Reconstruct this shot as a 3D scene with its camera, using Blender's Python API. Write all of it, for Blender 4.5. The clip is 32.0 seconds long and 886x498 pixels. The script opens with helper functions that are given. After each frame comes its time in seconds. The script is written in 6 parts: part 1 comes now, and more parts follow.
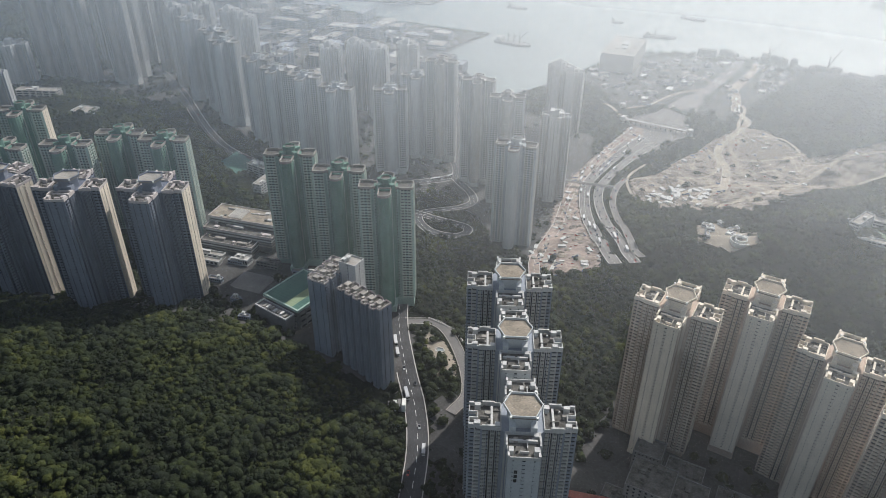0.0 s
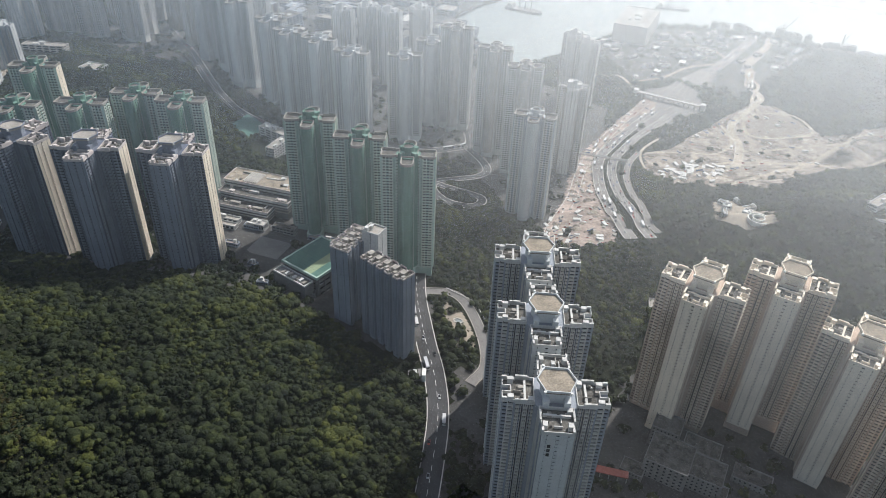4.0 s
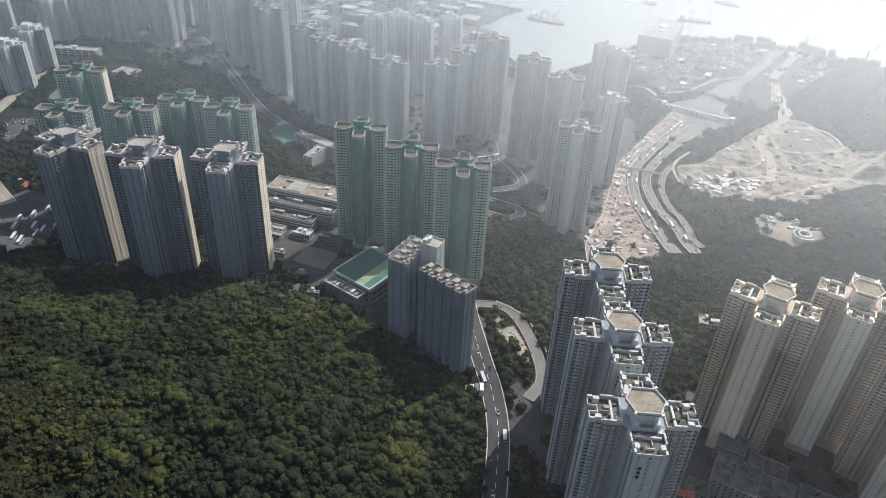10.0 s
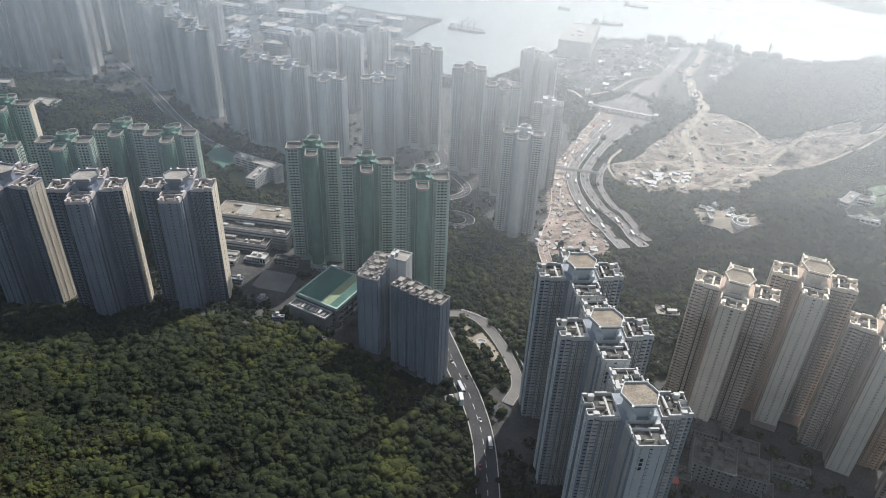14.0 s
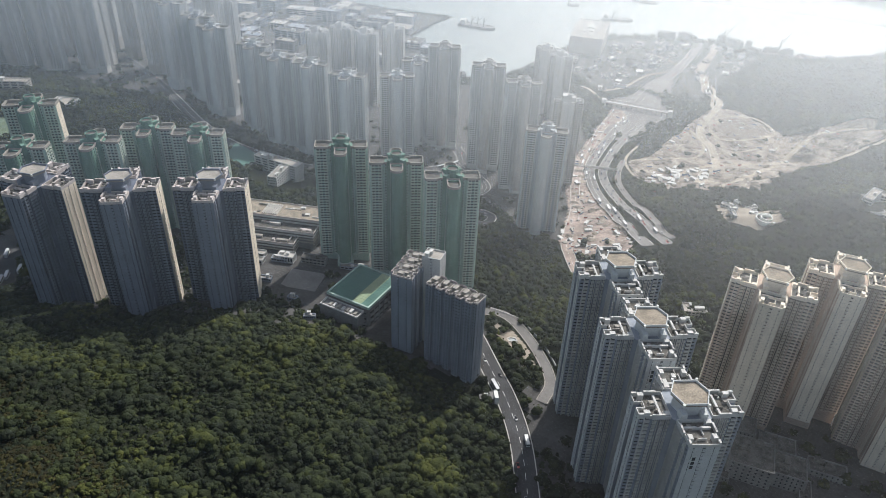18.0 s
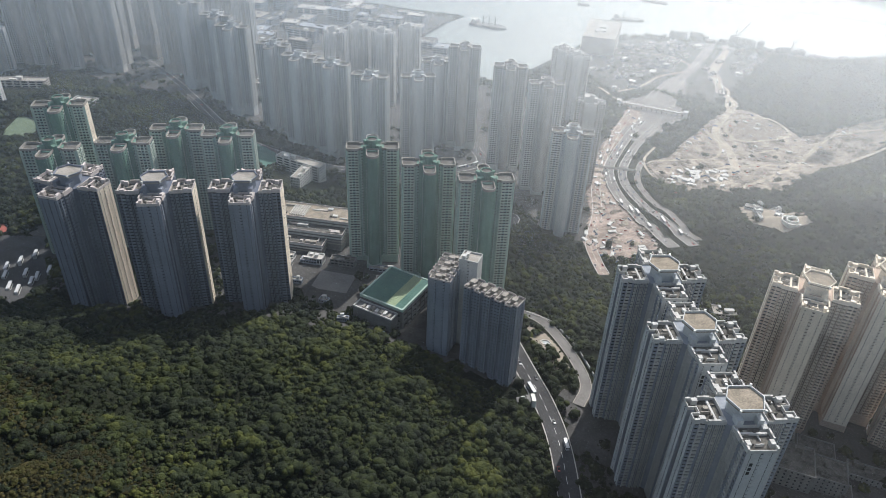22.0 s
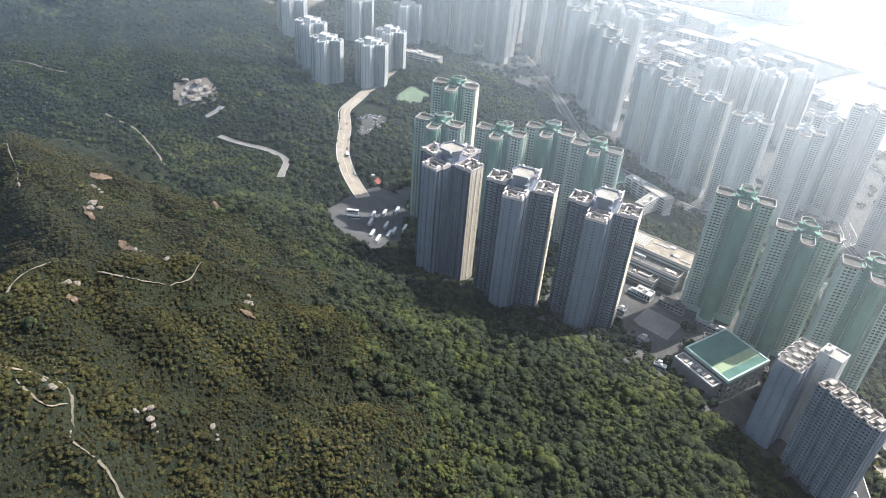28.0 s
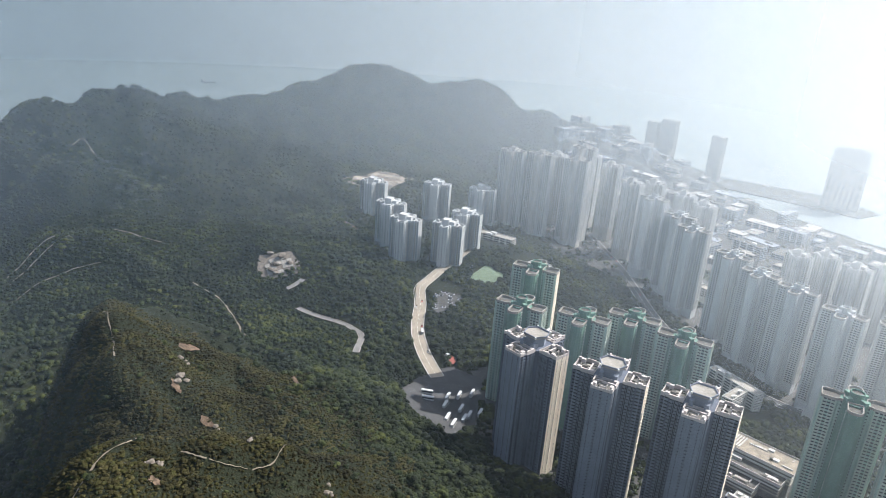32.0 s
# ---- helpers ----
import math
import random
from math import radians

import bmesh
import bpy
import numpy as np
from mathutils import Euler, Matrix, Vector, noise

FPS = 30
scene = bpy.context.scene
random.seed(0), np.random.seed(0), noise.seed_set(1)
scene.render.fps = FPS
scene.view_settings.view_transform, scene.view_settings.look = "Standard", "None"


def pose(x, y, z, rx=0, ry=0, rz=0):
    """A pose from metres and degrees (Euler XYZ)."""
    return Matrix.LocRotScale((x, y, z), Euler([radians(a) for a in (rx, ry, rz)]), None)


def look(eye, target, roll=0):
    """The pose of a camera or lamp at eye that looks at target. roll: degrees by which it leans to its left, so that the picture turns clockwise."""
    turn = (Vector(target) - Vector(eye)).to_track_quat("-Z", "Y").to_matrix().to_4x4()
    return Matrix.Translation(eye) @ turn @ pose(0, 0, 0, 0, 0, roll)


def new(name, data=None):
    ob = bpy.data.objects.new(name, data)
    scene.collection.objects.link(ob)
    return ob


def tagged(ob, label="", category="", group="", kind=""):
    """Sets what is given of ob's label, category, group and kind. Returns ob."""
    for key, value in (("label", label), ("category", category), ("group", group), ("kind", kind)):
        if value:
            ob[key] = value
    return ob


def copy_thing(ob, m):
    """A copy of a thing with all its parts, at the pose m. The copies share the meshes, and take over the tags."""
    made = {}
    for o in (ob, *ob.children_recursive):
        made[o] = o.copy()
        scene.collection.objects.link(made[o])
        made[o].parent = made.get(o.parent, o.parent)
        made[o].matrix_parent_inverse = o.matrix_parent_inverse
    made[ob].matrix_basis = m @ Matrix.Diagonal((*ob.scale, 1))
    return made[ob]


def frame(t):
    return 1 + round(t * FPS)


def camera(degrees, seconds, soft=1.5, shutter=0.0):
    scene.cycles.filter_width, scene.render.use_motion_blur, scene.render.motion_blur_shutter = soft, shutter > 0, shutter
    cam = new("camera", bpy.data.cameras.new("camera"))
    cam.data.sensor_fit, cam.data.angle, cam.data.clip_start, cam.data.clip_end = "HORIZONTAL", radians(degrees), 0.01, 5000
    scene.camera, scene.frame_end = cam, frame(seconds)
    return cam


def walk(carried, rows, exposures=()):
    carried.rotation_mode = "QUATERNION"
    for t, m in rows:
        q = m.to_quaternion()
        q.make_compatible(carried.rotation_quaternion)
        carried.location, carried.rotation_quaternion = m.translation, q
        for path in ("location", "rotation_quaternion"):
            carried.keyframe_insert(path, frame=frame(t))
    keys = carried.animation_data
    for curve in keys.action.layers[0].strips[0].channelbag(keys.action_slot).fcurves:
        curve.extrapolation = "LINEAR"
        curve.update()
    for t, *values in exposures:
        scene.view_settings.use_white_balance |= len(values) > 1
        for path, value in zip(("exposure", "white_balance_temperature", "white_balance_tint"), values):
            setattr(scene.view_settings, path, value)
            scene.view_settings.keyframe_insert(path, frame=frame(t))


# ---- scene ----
cam = camera(64.3, 32.0, soft=0.8)
PATH = [
    (0, (-2.057, -0.042, 447.013), (-3.187, 1.221, 445.951), 0.3),
    (0.5, (-3.216, -1.381, 446.87), (-4.321, -0.142, 445.754), 0.7),
    (1, (-5.296, -1.822, 447.023), (-6.391, -0.59, 445.891), 1.0),
    (1.5, (-7.524, -3.037, 447.001), (-8.616, -1.804, 445.866), 1.3),
    (2, (-10.06, -4.549, 446.842), (-11.148, -3.315, 445.705), 1.6),
    (2.5, (-13.004, -6.139, 446.767), (-14.089, -4.904, 445.628), 1.8),
    (3, (-15.724, -7.922, 447.17), (-16.806, -6.687, 446.028), 2.0),
    (3.5, (-18.517, -9.991, 447.255), (-19.599, -8.756, 446.113), 2.1),
    (5.5, (-30.338, -17.556, 447.133), (-31.426, -16.312, 446.007), 2.6),
    (6, (-33.469, -19.621, 446.795), (-34.557, -18.377, 445.669), 2.7),
    (6.5, (-36.232, -21.876, 446.857), (-37.321, -20.632, 445.732), 2.7),
    (7, (-39.393, -23.977, 446.87), (-40.483, -22.734, 445.744), 2.8),
    (7.5, (-42.73, -26.356, 446.648), (-43.82, -25.113, 445.523), 2.8),
    (8, (-45.942, -28.437, 446.715), (-47.033, -27.194, 445.589), 2.9),
    (8.5, (-49.315, -30.998, 446.732), (-50.404, -29.755, 445.606), 2.9),
    (9, (-52.364, -33.222, 446.919), (-53.454, -31.98, 445.793), 2.9),
    (9.5, (-55.694, -35.537, 446.76), (-56.785, -34.294, 445.635), 3.0),
    (10, (-59.072, -37.767, 446.884), (-60.164, -36.523, 445.761), 3.0),
    (10.5, (-62.434, -40.128, 446.786), (-63.534, -38.876, 445.68), 3.1),
    (11, (-65.513, -42.729, 446.749), (-66.617, -41.473, 445.653), 3.1),
    (11.5, (-68.553, -44.752, 446.94), (-69.658, -43.497, 445.843), 3.1),
    (12, (-71.686, -47.468, 446.828), (-72.793, -46.212, 445.734), 3.1),
    (12.5, (-74.375, -49.806, 446.789), (-75.483, -48.55, 445.696), 3.1),
    (13, (-76.83, -51.806, 446.785), (-77.897, -50.513, 445.694), 2.9),
    (13.5, (-80.855, -55.142, 446.739), (-81.798, -53.754, 445.651), 2.4),
    (14, (-84.181, -57.884, 446.882), (-85.121, -56.496, 445.792), 2.5),
    (14.5, (-87.324, -59.993, 447.018), (-88.263, -58.606, 445.925), 2.5),
    (15, (-90.801, -62.385, 447.015), (-91.742, -61.001, 445.921), 2.4),
    (15.5, (-93.815, -64.036, 447.245), (-94.756, -62.652, 446.15), 2.1),
    (17.5, (-103.385, -70.22, 447.155), (-104.323, -68.837, 446.056), 2.2),
    (18, (-106.046, -72.128, 447.406), (-106.983, -70.744, 446.307), 2.3),
    (18.5, (-109.098, -73.643, 447.37), (-110.034, -72.259, 446.27), 2.3),
    (19, (-112.042, -75.457, 447.508), (-112.978, -74.074, 446.407), 2.4),
    (19.5, (-115.202, -77.433, 447.556), (-116.137, -76.05, 446.455), 2.4),
    (20, (-118.226, -79.197, 447.701), (-119.161, -77.814, 446.6), 2.4),
    (20.5, (-121.658, -81.114, 448.005), (-122.593, -79.73, 446.904), 2.5),
    (21, (-125.126, -83.439, 448.096), (-126.057, -82.054, 446.994), 2.6),
    (21.5, (-128.697, -85.212, 448.11), (-129.628, -83.827, 447.008), 2.5),
    (22, (-131.786, -86.836, 448.248), (-132.718, -85.452, 447.146), 2.5),
    (22.5, (-134.971, -88.269, 447.92), (-135.905, -86.886, 446.817), 2.5),
    (23, (-138.073, -90.02, 447.687), (-139.008, -88.637, 446.585), 2.5),
    (23.5, (-141.52, -91.926, 447.658), (-142.456, -90.543, 446.556), 2.5),
    (24, (-144.898, -93.963, 447.621), (-145.833, -92.58, 446.52), 2.5),
    (24.5, (-148.084, -95.57, 447.346), (-149.02, -94.187, 446.245), 2.5),
    (26.5, (-161.741, -102.436, 447.183), (-162.679, -101.053, 446.083), 2.6),
    (27, (-168.401, -103.872, 446.372), (-169.434, -102.563, 445.268), 3.1),
    (27.3, (-170.72, -105.358, 445.439), (-171.886, -104.241, 444.259), 4.1),
    (27.5, (-171.507, -105.926, 444.971), (-172.845, -104.941, 443.857), 4.1),
    (27.7, (-172.056, -105.761, 444.684), (-173.482, -104.913, 443.568), 4.8),
    (28, (-172.564, -105.668, 444.404), (-174.026, -104.879, 443.29), 4.7),
    (28.5, (-175.139, -107.812, 443.854), (-176.622, -107.052, 442.747), 4.7),
    (29, (-177.86, -109.335, 443.755), (-179.393, -108.68, 442.649), 5.0),
    (29.5, (-179.894, -111.211, 444.069), (-181.434, -110.563, 442.97), 5.0),
    (30, (-182.454, -113.09, 444.119), (-183.998, -112.441, 443.026), 4.9),
    (30.5, (-185.051, -115.002, 443.944), (-186.6, -114.353, 442.859), 4.8),
    (31, (-189.307, -117.305, 443.853), (-190.868, -116.649, 442.789), 4.9),
    (31.5, (-193.831, -119.583, 444.024), (-195.491, -118.895, 443.146), 4.7),
    (32, (-194.182, -120.503, 444.611), (-195.921, -119.798, 443.919), 4.4),
]
walk(cam, [(t, look(eye, target, roll)) for t, eye, target, roll in PATH], exposures=((0, -0.26), (0.8, -0.04), (3, 0.05), (6, 0.06), (12.5, 0.08), (14, 0.02), (26.5, 0.06), (27, 0.12), (27.5, 0.55), (28, 1.02), (29, 1.17), (31, 1.17), (32, 0.66)))

# ---- light ----
SUN_AZ, SUN_EL = 97.0, 46.0
world = bpy.data.worlds.new("sky")
scene.world = world
world.use_nodes = True
wn = world.node_tree
wn.nodes.clear()
sky = wn.nodes.new("ShaderNodeTexSky")
sky.sky_type, sky.sun_disc = "NISHITA", False
sky.sun_elevation, sky.sun_rotation = radians(SUN_EL), radians(90 - SUN_AZ)
sky.dust_density, sky.air_density = 2.5, 1.2
back = wn.nodes.new("ShaderNodeBackground")
back.inputs["Strength"].default_value = 0.118
wout = wn.nodes.new("ShaderNodeOutputWorld")
misty = wn.nodes.new("ShaderNodeHueSaturation")
misty.inputs["Saturation"].default_value = 0.8
wn.links.new(sky.outputs[0], misty.inputs["Color"])
wn.links.new(misty.outputs[0], back.inputs["Color"])
wn.links.new(back.outputs[0], wout.inputs["Surface"])
sun_data = bpy.data.lights.new("sun", "SUN")
sun_data.energy, sun_data.angle, sun_data.color = 4.7, radians(0.6), (1.0, 0.972, 0.938)
sun = new("sun", sun_data)
sun_from = Vector((math.cos(radians(SUN_AZ)) * math.cos(radians(SUN_EL)), math.sin(radians(SUN_AZ)) * math.cos(radians(SUN_EL)), math.sin(radians(SUN_EL))))
sun.matrix_world = look(sun_from * 900, (0, 0, 0))


# ---- materials ----
def material(name, colour, rough=0.8, metal=0.0, vary=0.25, scale=0.15, fine=2.0, bump=0.0, per_object=0.0, per_island=0.0, tint=None, patch=0.55, edge=0.18):
    """A painted or natural surface: two scales of stain and grain round one base colour."""
    m = bpy.data.materials.new(name)
    m.use_nodes = True
    nt = m.node_tree
    b = nt.nodes["Principled BSDF"]
    b.inputs["Roughness"].default_value, b.inputs["Metallic"].default_value = rough, metal
    b.inputs["Specular IOR Level"].default_value = 0.5 if rough < 0.6 else 0.15
    tc = nt.nodes.new("ShaderNodeTexCoord")
    n1, n2 = nt.nodes.new("ShaderNodeTexNoise"), nt.nodes.new("ShaderNodeTexNoise")
    n1.inputs["Scale"].default_value, n2.inputs["Scale"].default_value = scale, fine
    n1.inputs["Detail"].default_value, n2.inputs["Detail"].default_value = 4, 3
    nt.links.new(tc.outputs["Object"], n1.inputs["Vector"])
    nt.links.new(tc.outputs["Object"], n2.inputs["Vector"])
    add = nt.nodes.new("ShaderNodeMath")
    add.operation = "MULTIPLY_ADD"
    add.inputs[1].default_value = 1 - patch
    nt.links.new(n2.outputs["Fac"], add.inputs[0])
    half = nt.nodes.new("ShaderNodeMath")
    half.operation = "MULTIPLY"
    half.inputs[1].default_value = patch
    nt.links.new(n1.outputs["Fac"], half.inputs[0])
    nt.links.new(half.outputs[0], add.inputs[2])
    fac = add.outputs[0]
    for amount, node, socket in ((per_object, "ShaderNodeObjectInfo", "Random"), (per_island, "ShaderNodeNewGeometry", "Random Per Island")):
        if amount:
            src = nt.nodes.new(node)
            mix = nt.nodes.new("ShaderNodeMath")
            mix.operation = "MULTIPLY_ADD"
            mix.inputs[1].default_value = amount
            off = nt.nodes.new("ShaderNodeMath")
            off.operation = "SUBTRACT"
            off.inputs[1].default_value = amount / 2
            nt.links.new(fac, off.inputs[0])
            nt.links.new(src.outputs[socket], mix.inputs[0])
            nt.links.new(off.outputs[0], mix.inputs[2])
            fac = mix.outputs[0]
    ramp = nt.nodes.new("ShaderNodeValToRGB")
    lo = tuple(c * (1 - vary) for c in colour)
    hi = tint or tuple(min(1.0, c * (1 + vary)) for c in colour)
    ramp.color_ramp.elements[0].position, ramp.color_ramp.elements[1].position = 0.5 - edge, 0.5 + edge
    ramp.color_ramp.elements[0].color, ramp.color_ramp.elements[1].color = (*lo, 1), (*hi, 1)
    nt.links.new(fac, ramp.inputs["Fac"])
    nt.links.new(ramp.outputs["Color"], b.inputs["Base Color"])
    if bump:
        bp = nt.nodes.new("ShaderNodeBump")
        bp.inputs["Strength"].default_value, bp.inputs["Distance"].default_value = 1.0, bump
        nt.links.new(n2.outputs["Fac"], bp.inputs["Height"])
        nt.links.new(bp.outputs[0], b.inputs["Normal"])
    return m


def leaf_material(name, stops, scale, medium, island):
    """Foliage: patches of several greens at two scales, and one shade for each clump."""
    m = bpy.data.materials.new(name)
    m.use_nodes = True
    nt = m.node_tree
    b = nt.nodes["Principled BSDF"]
    b.inputs["Roughness"].default_value, b.inputs["Specular IOR Level"].default_value = 0.75, 0.08
    tc, geo = nt.nodes.new("ShaderNodeTexCoord"), nt.nodes.new("ShaderNodeNewGeometry")
    total = None
    for size, weight in ((scale, 0.62), (medium, 0.38)):
        n = nt.nodes.new("ShaderNodeTexNoise")
        n.inputs["Scale"].default_value, n.inputs["Detail"].default_value, n.inputs["Roughness"].default_value = size, 3, 0.6
        nt.links.new(tc.outputs["Object"], n.inputs["Vector"])
        add = nt.nodes.new("ShaderNodeMath")
        add.operation = "MULTIPLY_ADD"
        add.inputs[1].default_value = weight
        nt.links.new(n.outputs["Fac"], add.inputs[0])
        if total:
            nt.links.new(total, add.inputs[2])
        else:
            add.inputs[2].default_value = -island / 2
        total = add.outputs[0]
    each = nt.nodes.new("ShaderNodeMath")
    each.operation = "MULTIPLY_ADD"
    each.inputs[1].default_value = island
    nt.links.new(geo.outputs["Random Per Island"], each.inputs[0])
    nt.links.new(total, each.inputs[2])
    ramp = nt.nodes.new("ShaderNodeValToRGB")
    while len(ramp.color_ramp.elements) < len(stops):
        ramp.color_ramp.elements.new(0.5)
    for e, (at, c) in zip(ramp.color_ramp.elements, stops):
        e.position, e.color = at, (*c, 1)
    nt.links.new(each.outputs[0], ramp.inputs["Fac"])
    nt.links.new(ramp.outputs["Color"], b.inputs["Base Color"])
    grain, bp = nt.nodes.new("ShaderNodeTexNoise"), nt.nodes.new("ShaderNodeBump")
    grain.inputs["Scale"].default_value, grain.inputs["Detail"].default_value = 0.9, 2
    bp.inputs["Strength"].default_value, bp.inputs["Distance"].default_value = 1.0, 0.8
    nt.links.new(tc.outputs["Object"], grain.inputs["Vector"])
    nt.links.new(grain.outputs["Fac"], bp.inputs["Height"])
    nt.links.new(bp.outputs[0], b.inputs["Normal"])
    return m


M_GLASS = material("window_glass", (0.02, 0.025, 0.03), 0.25, vary=0.6, scale=0.3, fine=0.8)
M_ROOF = material("roof_screed", (0.3, 0.28, 0.25), 0.9, vary=0.35, scale=0.12, fine=1.2)
M_GREYWALL = material("blue_grey_paint", (0.275, 0.3, 0.34), 0.8, vary=0.15, scale=0.08, fine=0.6)
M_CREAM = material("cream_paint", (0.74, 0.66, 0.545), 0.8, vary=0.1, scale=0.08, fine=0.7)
M_PALE = material("pale_grey_paint", (0.5, 0.495, 0.475), 0.8, vary=0.15, scale=0.08, fine=0.6)
M_BROWN = material("brown_tile", (0.46, 0.36, 0.29), 0.75, vary=0.18, scale=0.1, fine=0.8)
M_GREEN = material("green_tile", (0.125, 0.22, 0.175), 0.7, vary=0.2, scale=0.08, fine=0.8)
M_WHITE = material("white_tile", (0.49, 0.5, 0.5), 0.7, vary=0.12, scale=0.06, fine=0.8)
M_ASPHALT = material("asphalt", (0.065, 0.065, 0.067), 0.9, vary=0.3, scale=0.06, fine=0.8)
M_PAVING = material("paving", (0.07, 0.068, 0.066), 0.9, vary=0.45, scale=0.05, fine=0.5)
M_EARTH = material("bare_earth", (0.2, 0.172, 0.145), 0.95, vary=0.7, scale=0.045, fine=0.3, edge=0.12)
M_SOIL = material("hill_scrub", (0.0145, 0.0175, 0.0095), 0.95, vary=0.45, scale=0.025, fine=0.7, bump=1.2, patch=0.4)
M_LEAF = leaf_material("leaves", ((0.36, (0.009, 0.012, 0.0085)), (0.45, (0.016, 0.021, 0.0115)), (0.53, (0.023, 0.03, 0.0135)), (0.59, (0.033, 0.041, 0.0135)), (0.67, (0.058, 0.064, 0.017))), 0.018, 0.085, 0.14)
M_WATER = material("sea_water", (0.125, 0.165, 0.168), 0.5, vary=0.12, scale=0.003, fine=0.05)
M_WATER.node_tree.nodes["Principled BSDF"].inputs["Specular IOR Level"].default_value = 1.0
M_WATER.node_tree.nodes["Principled BSDF"].inputs["IOR"].default_value = 1.55

M_PALEGREEN = material("pale_green_tile", (0.34, 0.45, 0.39), 0.7, vary=0.15, scale=0.08, fine=0.8)
M_WARM = material("buff_tile", (0.4, 0.375, 0.345), 0.7, vary=0.12, scale=0.06, fine=0.8)
M_BLUEWHITE = material("blue_white_tile", (0.4, 0.44, 0.47), 0.7, vary=0.12, scale=0.06, fine=0.8)
M_PITCH = material("pitch_turf", (0.13, 0.17, 0.115), 0.9, vary=0.2)
M_CONCRETE = material("road_concrete", (0.27, 0.235, 0.19), 0.9, vary=0.25, scale=0.08, fine=0.6)
M_WORKS = material("road_works", (0.27, 0.215, 0.185), 0.9, vary=0.55, scale=0.05, fine=0.3)
M_CARRIAGE = material("worn_carriageway", (0.17, 0.162, 0.155), 0.9, vary=0.25, scale=0.05, fine=0.5)
M_EARTH2 = material("dusty_track", (0.3, 0.26, 0.21), 0.95, vary=0.45, scale=0.05, fine=0.3)
M_TANROOF = material("tan_roof_tiles", (0.25, 0.215, 0.17), 0.9, vary=0.5, scale=0.15, fine=1.0)
M_HALLROOF = material("green_metal_roof", (0.075, 0.15, 0.125), 0.85, vary=0.2, scale=0.1, fine=1.0)
M_HALLPALE = material("pale_green_roof", (0.24, 0.3, 0.19), 0.85, vary=0.15, scale=0.1, fine=1.0)
M_DARKWALL = material("dark_grey_render", (0.185, 0.18, 0.175), 0.85, vary=0.25, scale=0.1, fine=0.7)
M_REDROOF = material("dull_red_roof", (0.3, 0.1, 0.08), 0.8, vary=0.25, scale=0.2, fine=1.0)
M_ROCK = material("granite", (0.18, 0.155, 0.13), 0.9, vary=0.35, scale=0.3, fine=1.5, bump=0.3)
M_DECK = material("dark_roof_deck", (0.11, 0.105, 0.095), 0.9, vary=0.6, scale=0.2, fine=1.0)
M_GABLEGREY = material("pale_blue_grey_paint", (0.5, 0.52, 0.52), 0.8, vary=0.12, scale=0.08, fine=0.6)
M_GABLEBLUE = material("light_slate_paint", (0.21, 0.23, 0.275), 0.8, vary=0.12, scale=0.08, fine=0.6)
M_SLATE = material("slate_paint", (0.115, 0.13, 0.168), 0.8, vary=0.15, scale=0.08, fine=0.6)
M_RIMPINK = material("pinkish_parapet_paint", (0.5, 0.45, 0.43), 0.8, vary=0.15, scale=0.1, fine=0.8)
M_BROWNPALE = material("pale_brown_tile", (0.6, 0.51, 0.42), 0.75, vary=0.15, scale=0.1, fine=0.8)
M_GREENPALE = material("pale_sage_tile", (0.44, 0.5, 0.43), 0.75, vary=0.12, scale=0.1, fine=0.8)
M_PATH = material("trodden_path", (0.17, 0.145, 0.11), 0.95, vary=0.35, scale=0.2, fine=1.2)
M_KERB = material("kerb_stone", (0.45, 0.43, 0.4), 0.9, vary=0.2)
M_MARK = material("road_paint", (0.7, 0.7, 0.66), 0.8, vary=0.15)
M_SCRUB = leaf_material("scrub_leaves", ((0.36, (0.0125, 0.012, 0.0062)), (0.45, (0.0225, 0.021, 0.0085)), (0.53, (0.034, 0.03, 0.011)), (0.58, (0.035, 0.036, 0.0105)), (0.66, (0.058, 0.049, 0.02))), 0.022, 0.12, 0.13)


# ---- mesh helpers ----
def mesh_from(name, verts, faces, mats, slots=None, smooth=False):
    me = bpy.data.meshes.new(name)
    me.from_pydata(verts, [], faces)
    for m in mats if isinstance(mats, (list, tuple)) else [mats]:
        me.materials.append(m)
    if slots is not None:
        me.polygons.foreach_set("material_index", slots)
    if smooth:
        me.polygons.foreach_set("use_smooth", [True] * len(me.polygons))
    me.update()
    return me


class Soup:
    """Verts and faces that grow into one mesh."""

    def __init__(self):
        self.v, self.f = [], []

    def quad(self, a, b, c, d):
        n = len(self.v)
        self.v += [a, b, c, d]
        self.f.append((n, n + 1, n + 2, n + 3))

    def poly(self, pts):
        n = len(self.v)
        self.v += pts
        self.f.append(tuple(range(n, n + len(pts))))

    def box(self, x0, x1, y0, y1, z0, z1, m=None):
        n = len(self.v)
        pts = [(x, y, z) for z in (z0, z1) for x, y in ((x0, y0), (x1, y0), (x1, y1), (x0, y1))]
        self.v += [tuple(m @ Vector(p)) for p in pts] if m else pts
        self.f += [(n + a, n + b, n + c, n + d) for a, b, c, d in ((3, 2, 1, 0), (4, 5, 6, 7), (0, 1, 5, 4), (1, 2, 6, 5), (2, 3, 7, 6), (3, 0, 4, 7))]

    def prism(self, pts, z0, z1):
        n, k = len(self.v), len(pts)
        self.v += [(x, y, z0) for x, y in pts] + [(x, y, z1) for x, y in pts]
        self.f += [tuple(n + k + i for i in range(k))] + [(n + i, n + (i + 1) % k, n + k + (i + 1) % k, n + k + i) for i in range(k)]

    def mesh(self, name, mats):
        return mesh_from(name, self.v, self.f, mats)


